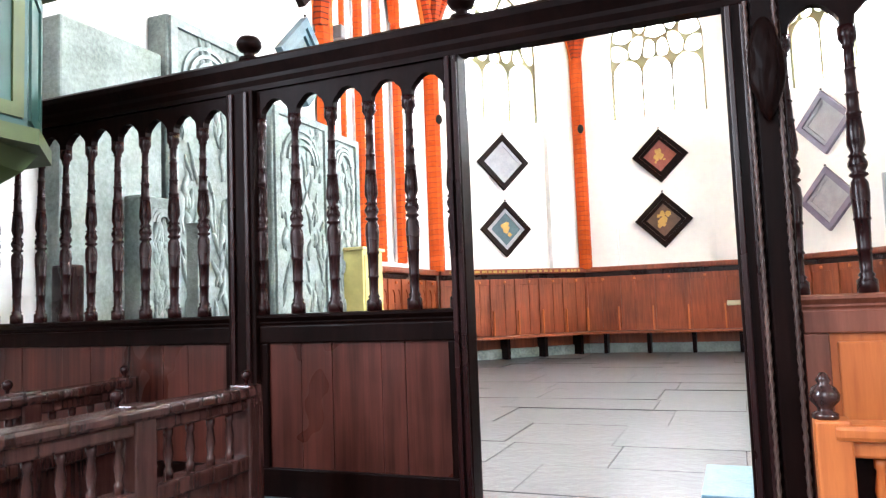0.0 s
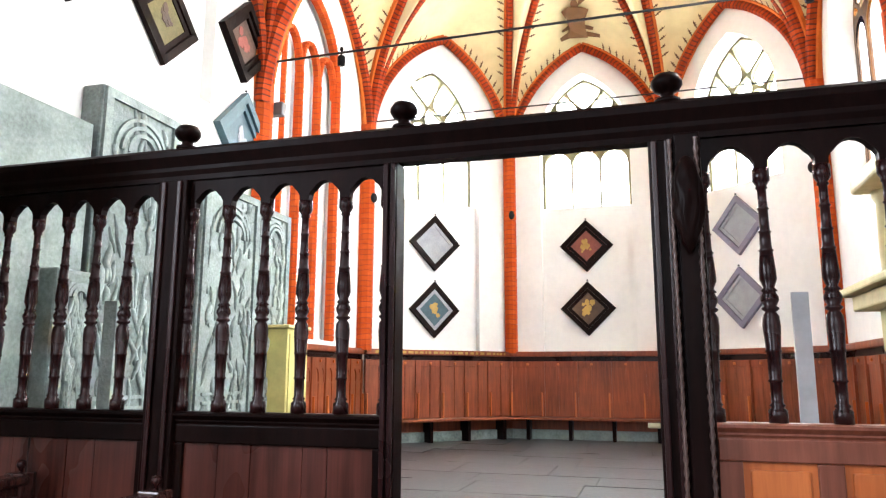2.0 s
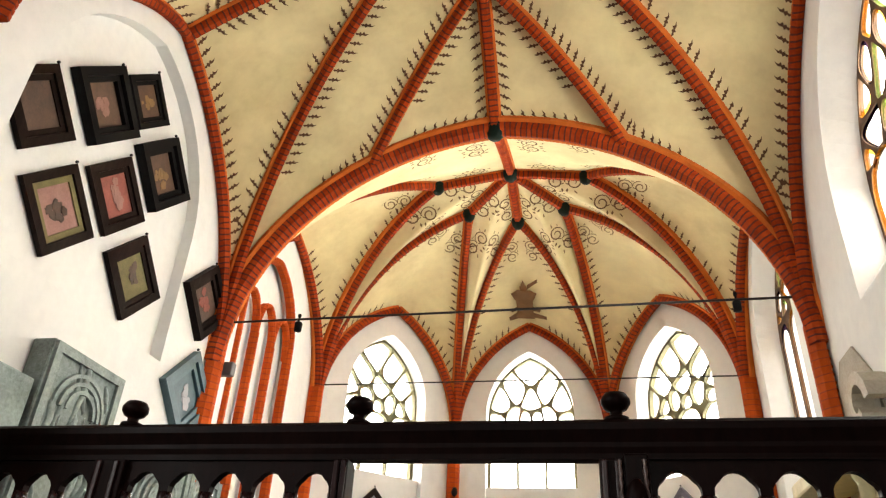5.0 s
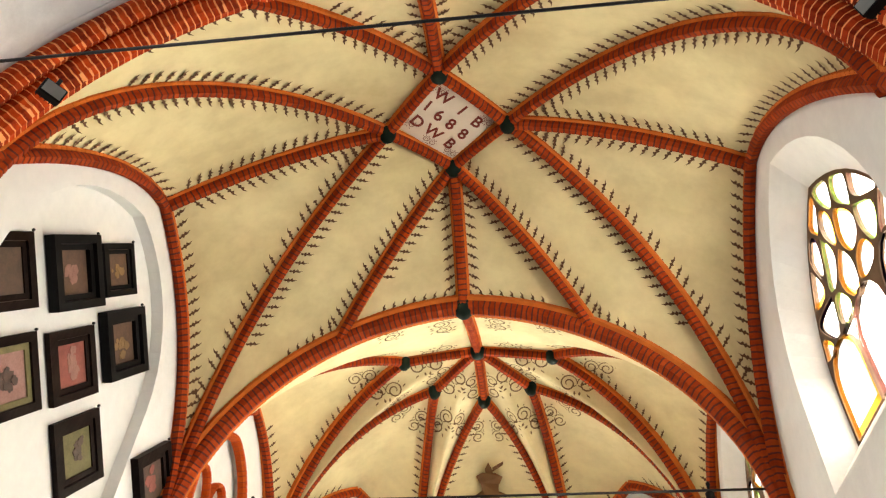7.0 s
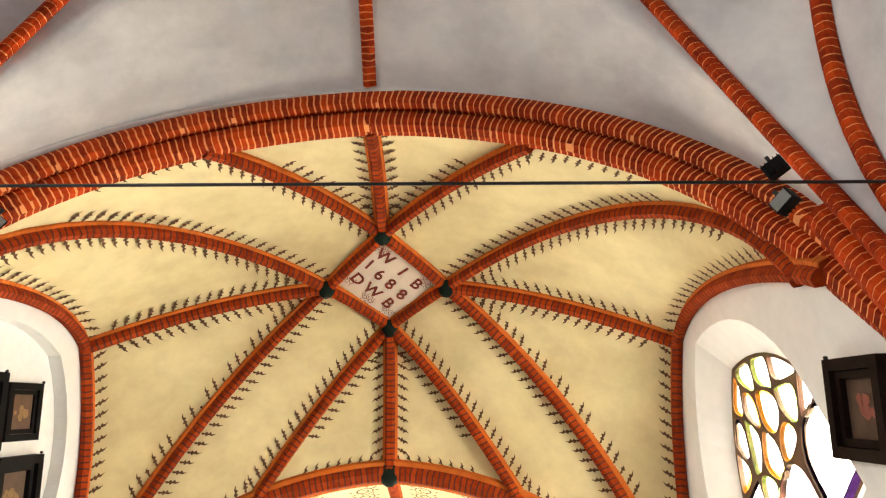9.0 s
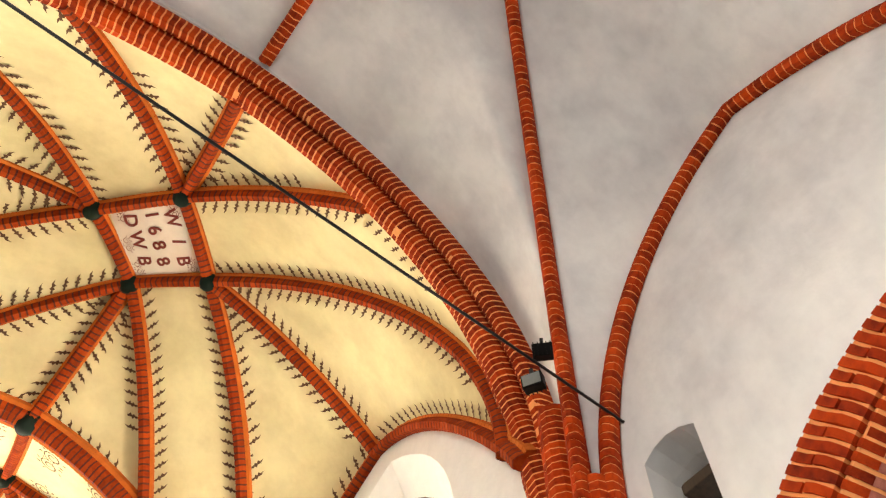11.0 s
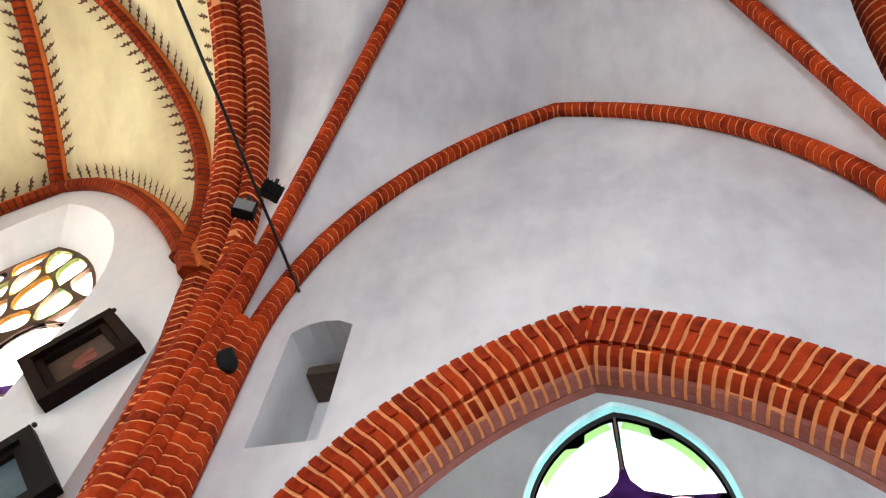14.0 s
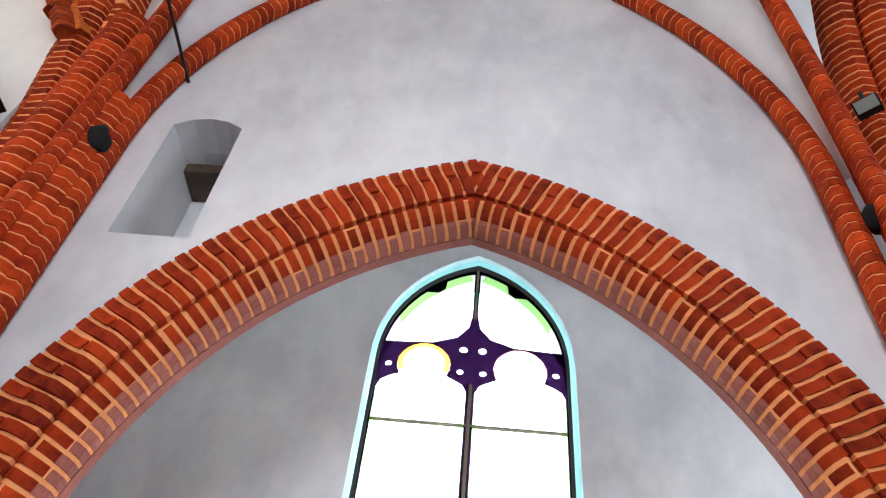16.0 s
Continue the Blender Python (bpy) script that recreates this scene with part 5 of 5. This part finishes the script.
for u, zt in ((8.62, 5.3), (9.18, 5.3)):
    prof = [(-0.045, -0.05), (-0.045, 0.03), (-0.015, 0.07), (0.015, 0.07), (0.045, 0.03), (0.045, -0.05)]
    coursed("mullion", [Vector((-HW - 0.06, u, 1.6)), Vector((-HW - 0.06, u, 3.5)), Vector((-HW - 0.06, u, zt))], prof, (1, 0, 0), 0.085, 0.014, [M_SHAFT, M_SHJOINT], blind, 0.004)
for c in (8.33, 8.90, 9.46):
    line = [Vector((-HW - 0.06, c + 0.28 * math.cos(math.pi * j / 12), 5.3 + 0.55 * math.sin(math.pi * j / 12))) for j in range(13)]
    coursed("mullion_head", line, [(-0.035, -0.05), (-0.035, 0.03), (-0.015, 0.06), (0.015, 0.06), (0.035, 0.03), (0.035, -0.05)], lambda p: Vector((1, 0, 0)), 0.085, 0.014, [M_SHAFT, M_SHJOINT], blind, 0.004)

# ---- iron ties and spotlights ----


def rod(name, a, b, r, label):
    a, b = Vector(a), Vector(b)
    bm = lathe([(r, 0), (r, (b - a).length)], 8)
    q = (b - a).to_track_quat("Z", "Y").to_matrix().to_4x4()
    q.translation = a
    bmesh.ops.transform(bm, matrix=q, verts=bm.verts)
    return tagged(link_bm(name, bm, M_IRON, smooth=True), label, "tie rod", "iron tie rods")


rod("tie_rod", (-NX, 1.87, 5.18), (NX, 1.94, 5.18), 0.011, "thin black iron tie rod across the great arch")
rod("tie_rod", (-HW, 7.6, 4.98), (HW, 7.6, 5.02), 0.015, "thin black iron tie rod across the apse")
rod("tie_rod", (-3.42, 10.8, 5.31), (3.42, 10.8, 5.31), 0.012, "thin grey iron rod across the apse before the windows")


def spotlight(p, aim, lit):
    s = thing("spotlight", "small black floodlight clamped to the iron tie rod", "spotlight", "floodlights on the tie rod")
    m = look(p, aim) @ Matrix.Scale(0.8, 4)
    bm = box(-0.085, 0.085, -0.06, 0.06, -0.05, 0.05, 0.008)
    for k in range(5):
        add_box(bm, -0.07 + k * 0.035 - 0.004, -0.07 + k * 0.035 + 0.004, -0.055, 0.055, 0.05, 0.075)
    bmesh.ops.transform(bm, matrix=m, verts=bm.verts)
    part("housing", bm, M_BLACK, s)
    bm = box(-0.072, 0.072, -0.048, 0.048, -0.056, -0.052)
    bmesh.ops.transform(bm, matrix=m, verts=bm.verts)
    part("lens", bm, plain("floodlight_lens", (0.22, 0.23, 0.22), 0.15), s, "pale glass front")
    bm = box(-0.015, 0.015, 0.05, 0.13, -0.012, 0.012, 0.003)
    bmesh.ops.transform(bm, matrix=m, verts=bm.verts)
    part("bracket", bm, M_IRON, s)
    return s


spotlight((2.88, 1.90, 5.30), (4, 3, 6), False)
spotlight((2.80, 1.93, 4.93), (0.2, 0.5, 4.0), True)
spotlight((-1.80, 1.97, 4.90), (0.5, 0.5, 4.0), True)
spotlight((3.33, -2.10, 4.95), (0.5, 0.5, 3.0), False)


def loudspeaker(p):
    """Small black rounded lump for a dark round spot on a brick respond."""
    bm = bmesh.new()
    bmesh.ops.create_icosphere(bm, subdivisions=3, radius=0.066)
    for v in bm.verts:
        v.co += v.co.normalized() * noise.noise(v.co * 14) * 0.03
        v.co.z *= 1.3
    ob = tagged(link_bm("loudspeaker", bm, M_MATTBLACK, smooth=True), "small matt black rounded lump on the brick respond", "loudspeaker", "devices on the responds")
    ob.location = p


M_MATTBLACK = plain("matt_black", (0.006, 0.005, 0.005), 0.95)
loudspeaker((3.42, 2.08, 4.30))
loudspeaker((3.45, -1.93, 4.13))


def rod_lamp(p, label, size=1.0):
    """Small cylinder lamp hanging from a clip on a rod."""
    t = thing("lamp", label, "lamp", "small lamps of the apse")
    for name, prof in (("housing", [(0.02, -0.16), (0.045, -0.155), (0.05, -0.05), (0.03, -0.03), (0.012, -0.02)]), ("clip", [(0.012, -0.02), (0.014, 0.03), (0.022, 0.04), (0.022, 0.07), (0.01, 0.08)])):
        bm = lathe([(r * size, z * size) for r, z in prof], 12)
        bmesh.ops.transform(bm, matrix=Matrix.Translation(p), verts=bm.verts)
        part(name, bm, M_BLACK, t, "", True)


rod_lamp((-2.45, 7.6, 4.98), "small black lamp clipped to the apse tie rod")
rod_lamp((2.72, 7.6, 5.03), "small black lamp clipped to the apse tie rod")
bm = box(-3.51, -3.24, 7.62, 7.73, 4.29, 4.46, 0.015)
tagged(link_bm("junction_box", bm, plain("grey_metal", (0.16, 0.17, 0.18), 0.5, 0.4)), "small grey metal box fixed to the white wall", "box")
for k, i in ((ac[1], 1), (ac[2], 2), (ac[3], 3), (ac[4], 4)):
    d = (apse_mid - k)
    d.z = 0
    d.normalize()
    bm = bmesh.new()
    bmesh.ops.create_icosphere(bm, subdivisions=2, radius=0.07)
    bmesh.ops.transform(bm, matrix=Matrix.Translation(Vector((k.x, k.y, 3.98)) + d * 0.17) @ Matrix.Diagonal((0.8, 0.8, 1.2, 1)), verts=bm.verts)
    tagged(link_bm("corbel", bm, M_MATTBLACK, smooth=True), "small dark corbel knob on the apse shaft", "corbel", "corbels of the apse shafts")

# ---- stone memorial slabs on the north wall ----


def memorial(y0, y1, z0, z1, depth, carved, label, seed):
    t = thing("memorial_slab", label, "memorial", "carved memorial slabs")
    x = -HW
    body = box(x, x + depth, y0, y1, z0, z1, 0.02)
    part("slab", body, M_TOMB, t)
    rnd = random.Random(seed)
    if carved:
        fr = facing((x + depth, 0, 0), (0, 1, 0))
        w, h = y1 - y0, z1 - z0
        part("border", slab2d(rect(y0 + 0.02, y1 - 0.02, z0 + 0.02, z1 - 0.02), [rect(y0 + 0.1, y1 - 0.1, z0 + 0.1, z1 - 0.1)], 0.05, fr @ Matrix.Translation((0, 0, 0.03))), M_TOMB, t)
        c = (y0 + y1) / 2
        bm = bmesh.new()
        for k in range(3):
            r = w * (0.34 - 0.07 * k)
            arc = [(c + r * math.cos(math.pi * j / 16), z1 - 0.5 * w + r * math.sin(math.pi * j / 16)) for j in range(17)]
            arc2 = [(c + (r - 0.035) * math.cos(math.pi * j / 16), z1 - 0.5 * w + (r - 0.035) * math.sin(math.pi * j / 16)) for j in range(17)]
            slab2d(arc + arc2[::-1], [], 0.05, fr @ Matrix.Translation((0, 0, 0.025 + 0.008 * k)), bm=bm)
        part("carved_arch", bm, M_TOMB, t)
        bm = bmesh.new()
        for k in range(70):
            u, v = rnd.uniform(y0 + 0.13, y1 - 0.13), rnd.uniform(z0 + 0.15, z1 - 0.2)
            ru, rv = rnd.uniform(0.012, 0.045), rnd.uniform(0.06, 0.24)
            turn = rnd.gauss(0, 0.5)
            g = bmesh.ops.create_icosphere(bm, subdivisions=2, radius=1.0)
            for q in g["verts"]:
                o = q.co.copy()
                f = 1 + 0.5 * noise.noise(o * 2.2 + Vector((k, seed, 0)))
                a_, b_ = ru * o.y * f, rv * o.z * f
                a_ += 0.6 * ru * math.sin(b_ * 22 + k)
                q.co = Vector((x + depth + 0.03 * o.x * f, u + a_ * math.cos(turn) - b_ * math.sin(turn) * 0.5, min(max(v + b_, z0 + 0.05), z1 - 0.05)))
        part("relief", bm, M_TOMB, t, "", True)["kind"] = "stuff"
        bm = bmesh.new()
        for k in range(2):
            for j in range(5):
                add_box(bm, x + depth, x + depth + 0.02, y0 + 0.15, y1 - 0.15 - rnd.uniform(0, 0.2), z0 + 0.2 + 0.09 * j, z0 + 0.23 + 0.09 * j, 0)
            break
        part("inscription_bars", bm, M_TOMB, t)["kind"] = "stuff"
    return t


memorial(3.72, 4.70, 0.35, 3.15, 0.20, False, "tall plain grey stone memorial slab against the wall", 1)
memorial(4.74, 5.75, 0.35, 3.53, 0.22, True, "tall carved grey stone memorial slab with arched relief", 2)
memorial(5.80, 6.20, 0.35, 2.9, 0.14, True, "narrow carved grey stone memorial slab", 5)
memorial(6.23, 7.32, 0.35, 3.13, 0.20, True, "tall grey-green carved stone memorial slab", 3)
memorial(7.36, 8.12, 0.35, 3.10, 0.16, True, "pale grey stone memorial slab with small arms", 4)
memorial(4.30, 4.72, 0.35, 1.9, 0.36, True, "low carved grey stone block beside the slabs", 6)

# cream cupboard by the north wall
cup = thing("cupboard", "small pale yellow painted cupboard by the wall", "cupboard")
part("body", box(-HW + 0.02, -HW + 0.42, 7.70, 8.22, FLOOR, 1.66, 0.01), plain("pale_yellow_paint", (0.62, 0.56, 0.20), 0.6), cup)
part("top", box(-HW + 0.01, -HW + 0.45, 7.67, 8.25, 1.66, 1.70, 0.01), plain("yellow_top", (0.66, 0.60, 0.25), 0.6), cup)
part("door", box(-HW + 0.42, -HW + 0.435, 7.74, 8.18, FLOOR + 0.1, 1.6, 0.004), plain("yellow_door", (0.60, 0.54, 0.19), 0.6), cup)

# wooden box behind the screen
wb = thing("candle_box", "small dark brown wooden box behind the screen", "box")
part("body", box(-3.16, -2.98, 3.54, 3.66, 0.93, 1.32, 0.02), M_REDWOOD, wb)
part("stand", box(-3.10, -3.04, 3.57, 3.63, FLOOR, 0.93, 0.005), M_DARKWOOD, wb)

tagged(link_bm("board", box(-2.67, -2.56, 4.27, 4.31, FLOOR, 1.63, 0.004), M_TOMB), "narrow upright grey-green board before the memorial slabs", "board")
# leaning board
tagged(link_bm("board", box(1.88, 1.98, 4.97, 5.0, FLOOR, 1.64, 0.004), plain("grey_white_board", (0.50, 0.52, 0.54), 0.6)), "narrow upright pale grey board standing behind the screen", "board")

# ---- epitaph on the south wall ----
ep = thing("epitaph", "cream and gold carved epitaph with columns and scrolls", "epitaph")
X1 = HW
part("base", box(X1 - 0.45, X1, 6.30, 8.45, 1.78, 1.94, 0.02), M_CREAM, ep)
part("lower_cornice", box(X1 - 0.55, X1, 6.2, 8.6, 1.94, 2.02, 0.02), M_CREAM, ep)
part("apron", box(X1 - 0.30, X1, 6.6, 8.1, 1.35, 1.78, 0.03), M_CREAM, ep)
part("relief_panel", box(X1 - 0.12, X1, 6.5, 7.55, 2.02, 2.88, 0.01), stone("brown_gilt_relief", (0.24, 0.14, 0.06), (0.50, 0.38, 0.18), 5, 0.5, 0.8), ep)
for y in (6.40, 7.60):
    bm = lathe([(0.09, 0), (0.09, 0.05), (0.06, 0.08), (0.065, 0.27), (0.055, 0.72), (0.085, 0.78), (0.09, 0.85)], 14)
    ob = part("column", bm, M_CREAM, ep, "", True)
    ob.location = (X1 - 0.32, y, 2.02)
part("upper_cornice", box(X1 - 0.55, X1, 6.2, 7.75, 2.86, 3.02, 0.03), M_CREAM, ep)
M_STAT = stone("grey_brown_carving", (0.28, 0.24, 0.18), (0.52, 0.47, 0.38), 5, 0.7, 0.6)
part("crown_panel", slab2d([(6.3, 3.02), (7.7, 3.02), (7.5, 3.74), (7.2, 4.09), (6.8, 4.09), (6.5, 3.74)], [], 0.14, facing((X1 - 0.02, 14.0, 0), (0, -1, 0))), M_STAT, ep)
for sgn in (-1, 1):
    c = 7.0 + sgn * 0.68
    spiral = [(c + sgn * (0.30 - 0.016 * k) * math.cos(0.42 * k), 3.36 + (0.34 - 0.018 * k) * math.sin(0.42 * k)) for k in range(14)]
    inner = [(c + sgn * (0.19 - 0.013 * k) * math.cos(0.42 * k), 3.36 + (0.22 - 0.015 * k) * math.sin(0.42 * k)) for k in range(14)]
    part("scroll", slab2d([(14.0 - u, v) for u, v in spiral + inner[::-1]], [], 0.22, facing((X1 - 0.26, 14.0, 0), (0, -1, 0))), M_STAT, ep)

# ---- pulpit at the north respond ----
pul = thing("pulpit", "teal painted pulpit with cornice and yellow-green underside", "pulpit")
PX, PY = -2.72, 2.35


def octa(r):
    return [(PX + r * math.cos(math.pi / 8 + k * math.pi / 4), PY + r * math.sin(math.pi / 8 + k * math.pi / 4)) for k in range(8)]


UPM = Matrix.Identity(4)
part("body", slab2d(octa(0.62), [octa(0.56)], 0.95, UPM @ Matrix.Translation((0, 0, 2.78))), M_TEAL, pul)
part("floor", slab2d(octa(0.60), [], 0.05, UPM @ Matrix.Translation((0, 0, 1.90))), M_TEAL, pul)
part("cornice", slab2d(octa(0.70), [octa(0.54)], 0.09, UPM @ Matrix.Translation((0, 0, 2.87))), M_LIME, pul)
part("lower_cornice", slab2d(octa(0.68), [octa(0.5)], 0.08, UPM @ Matrix.Translation((0, 0, 1.90))), M_LIME, pul)
bm = lathe([(0.10, -0.9), (0.12, -0.5), (0.30, -0.25), (0.52, -0.1), (0.60, 0.0)], 8)
ob = part("underside", bm, M_LIME, pul, "yellow-green rounded underside")
ob.location = (PX, PY, 1.83)
for k in range(8):
    a, b = octa(0.625)[k], octa(0.625)[(k + 1) % 8]
    d = Vector((b[0] - a[0], b[1] - a[1], 0))
    m = facing((a[0], a[1], 0), d)
    L = d.length
    part("panel_frame", slab2d(rect(0.03, L - 0.03, 1.95, 2.72), [rect(0.09, L - 0.09, 2.02, 2.65)], 0.02, facing((b[0], b[1], 0), -d) @ Matrix.Translation((0, 0, 0.012))), M_LIME if k % 2 else M_TEAL, pul)
part("stem", box(PX - 0.09, PX + 0.09, PY - 0.09, PY + 0.09, NAVE, 1.0, 0.02), M_TEAL, pul)
part("back_board", box(-3.2, -2.3, 2.50, 2.54, 2.7, 3.75, 0.01), M_TEAL, pul)

# ---- carved door post: twisted mouldings, console, latch ----


def rope(x, y, z0, z1, r):
    bm = bmesh.new()
    n, seg = int((z1 - z0) / 0.012), 8
    prev = None
    for k in range(n + 1):
        z = z0 + (z1 - z0) * k / n
        tw = k * 0.8
        ring = []
        for j in range(seg):
            a = 2 * math.pi * j / seg
            rr = r * (0.78 + 0.22 * math.cos(2 * (a - tw)))
            ring.append(bm.verts.new((x + rr * math.cos(a), y + rr * math.sin(a), z)))
        if prev:
            for j in range(seg):
                bm.faces.new((prev[j], prev[(j + 1) % seg], ring[(j + 1) % seg], ring[j]))
        prev = ring
    return bm


part("door_jamb", box(1.16, 1.265, YS - 0.10, YS + 0.06, FLOOR, 2.11, 0.01), M_DARKWOOD, screen)
part("twisted_moulding", rope(1.145, YS - 0.105, FLOOR + 0.05, 2.08, 0.011), M_ROPE, screen, "carved twisted rope moulding", True)
part("twisted_moulding", rope(1.245, YS - 0.115, FLOOR + 0.05, 2.08, 0.011), M_ROPE, screen, "carved twisted rope moulding", True)
bm = bmesh.new()
bmesh.ops.create_icosphere(bm, subdivisions=4, radius=1.0)
for v in bm.verts:
    o = v.co.copy()
    f = 1 + 0.18 * noise.noise(o * 2.5)
    taper = 1.0 if o.z > -0.2 else 1.0 + 0.45 * (o.z + 0.2)
    v.co = Vector((1.205 + 0.062 * o.x * f * taper, YS - 0.13 + 0.05 * o.y * f, 1.80 + 0.20 * o.z))
part("console", bm, M_DARKWOOD, screen, "black carved console on the door post", True)
bm = box(1.01, 1.06, YS - 0.02, YS + 0.0, 0.915, 0.935, 0.004)
part("latch", bm, plain("worn_brass", (0.5, 0.42, 0.26), 0.35, 0.8), screen, "worn metal latch")

# ---- pew partitions ----


def partition(name, p, q, top, wood_mat, label, posts, brass=True):
    """Low pew partition with a moulded rail, small balusters and panels."""
    t = thing(name, label, "pew", "pew partitions")
    p, q = Vector(p), Vector(q)
    d = q - p
    L = d.length
    m = facing((p.x, p.y, 0), d)

    def bx(nm, u0, u1, w0, w1, z0, z1, mt, bev=0.006):
        bm = box(u0, u1, z0, z1, w0, w1, bev)
        bmesh.ops.transform(bm, matrix=m, verts=bm.verts)
        return part(nm, bm, mt, t)

    bx("top_rail", 0, L, -0.065, 0.065, top - 0.05, top, wood_mat, 0.015)
    bx("under_rail", 0, L, -0.04, 0.04, top - 0.10, top - 0.05, wood_mat, 0.01)
    bx("lower_rail", 0, L, -0.05, 0.05, top - 0.36, top - 0.29, wood_mat, 0.012)
    bx("plinth", 0, L, -0.04, 0.04, NAVE, NAVE + 0.1, wood_mat)
    n = int(L / 0.115)
    for k in range(1, n):
        bm = lathe([(0.018, 0), (0.018, 0.03), (0.011, 0.04), (0.020, 0.09), (0.012, 0.15), (0.018, 0.16), (0.018, 0.19)], 8)
        ob = part("baluster", bm, wood_mat, t, "", True)
        ob.location = m @ Vector((L * k / n, top - 0.29, 0))
    for k in range(posts):
        u = L * k / max(1, posts - 1)
        bx("post", u - 0.05, u + 0.05, -0.055, 0.055, NAVE, top + 0.01, wood_mat, 0.008)
        if k < posts - 1:
            u2 = L * (k + 1) / (posts - 1)
            bx("panel", u + 0.05, u2 - 0.05, -0.015, 0.015, NAVE + 0.1, top - 0.36, wood_mat, 0.0)
    # near-black sheet added behind the balusters for the shade in the openings
    if not brass:
        bx("back_board", 0.05, L, -0.09, -0.07, NAVE, top - 0.06, M_DARKWOOD)
    if brass:
        bm = lathe([(0.012, 0), (0.012, 0.02), (0.028, 0.035), (0.034, 0.055), (0.028, 0.075), (0.008, 0.088)], 12)
        ob = part("knob", bm, M_REDWOOD, t, "turned wooden knob", True)
        ob.location, ob.scale = m @ Vector((L, top + 0.01, 0)), (0.7, 0.7, 0.7)
        bm = lathe([(0.012, 0), (0.012, 0.02), (0.028, 0.035), (0.034, 0.055), (0.028, 0.075), (0.008, 0.088)], 12)
        ob = part("knob", bm, M_REDWOOD, t, "turned wooden knob", True)
        ob.location, ob.scale = m @ Vector((L * 0.62, top + 0.01, 0)), (0.7, 0.7, 0.7)
    return t


M_PEW = wood("purple_brown_oak", (0.006, 0.0024, 0.002), (0.075, 0.030, 0.025), 0.20, spec=0.5)
partition("pew_partition", (-1.02, 0.9, 0), (-1.0, 2.78, 0), 0.63, M_PEW, "dark brown oak pew partition with small turned balusters", 4)
partition("pew_partition", (-1.86, 1.2, 0), (-2.0, 3.05, 0), 0.63, M_PEW, "dark brown oak pew partition behind another one", 4)
partition("pew_partition", (1.29, 2.62, 0), (3.2, 2.60, 0), 0.56, M_ORANGEWOOD, "orange-brown oak pew partition with small balusters", 4, False)
pf = tagged(link_bm("newel_knob", lathe([(0.05, 0), (0.05, 0.02), (0.03, 0.03), (0.03, 0.045), (0.055, 0.07), (0.06, 0.095), (0.045, 0.125), (0.022, 0.14), (0.03, 0.155), (0.012, 0.185)], 16), M_PEW, smooth=True),
            "dark turned ball finial on the pew end", "finial")
pf.location, pf.scale = (1.275, 2.62, 0.57), (0.75, 0.75, 0.75)

# inscription bars on the north-east cornice
bm = bmesh.new()
rnd = random.Random(5)
m = facing((-3.4, 10.82, 0), Vector((1.98, 1.96, 0)))
u = 0.15
while u < 2.6:
    w = rnd.uniform(0.03, 0.10)
    slab2d(rect(u, u + w, 1.465, 1.505), [], 0.004, m @ Matrix.Translation((0, 0, 0.1045)), bm=bm)
    u += w + rnd.uniform(0.02, 0.05)
tagged(link_bm("cornice_inscription", bm, M_GOLD), "gold painted lettering bars along the wainscot cornice", "inscription", kind="stuff")

# thin pale blue sheet that paints the cyan glare on the choir floor
tagged(link_bm("floor_plate", box(0.84, 1.45, 3.62, 4.26, FLOOR - 0.01, FLOOR + 0.012, 0.004), stone("pale_blue_glare", (0.05, 0.15, 0.21), (0.16, 0.33, 0.42), 7, 0.4)), "pale blue patch of painted glare on the stone paving", "floor plate")

# ---- paving slabs ----
rnd = random.Random(9)
slab_me = {}
y = Y0 - 0.44
row = 0
while y < YB - 0.05:
    d = rnd.choice((0.6, 0.75, 0.9))
    x = -HW + 0.02 - rnd.uniform(0, 0.5)
    while x < HW:
        w = rnd.choice((0.7, 0.9, 1.1, 1.3))
        a, b = max(x, -HW + 0.01), min(x + w, HW - 0.01)
        if b - a > 0.12:
            key = (round(b - a, 2), d)
            if key not in slab_me:
                bm = box(-key[0] / 2 + 0.002, key[0] / 2 - 0.002, -d / 2 + 0.002, d / 2 - 0.002, -0.05, 0.0)
                top_e = [e for e in bm.edges if all(v.co.z > -0.01 for v in e.verts)]
                bmesh.ops.bevel(bm, geom=top_e, offset=0.003, segments=1, affect="EDGES")
                me = bpy.data.meshes.new("paving_slab")
                bm.to_mesh(me)
                bm.free()
                me.materials.append(M_SLAB)
                slab_me[key] = me
            ob = new("paving_slab", slab_me[key])
            ob.parent = FLOOR_OB
            ob.location = ((a + b) / 2, y + d / 2, FLOOR + rnd.uniform(-0.004, 0.004))
            ob.rotation_euler = (rnd.uniform(-0.004, 0.004), rnd.uniform(-0.004, 0.004), 0)
        x += w
    y += d
    row += 1
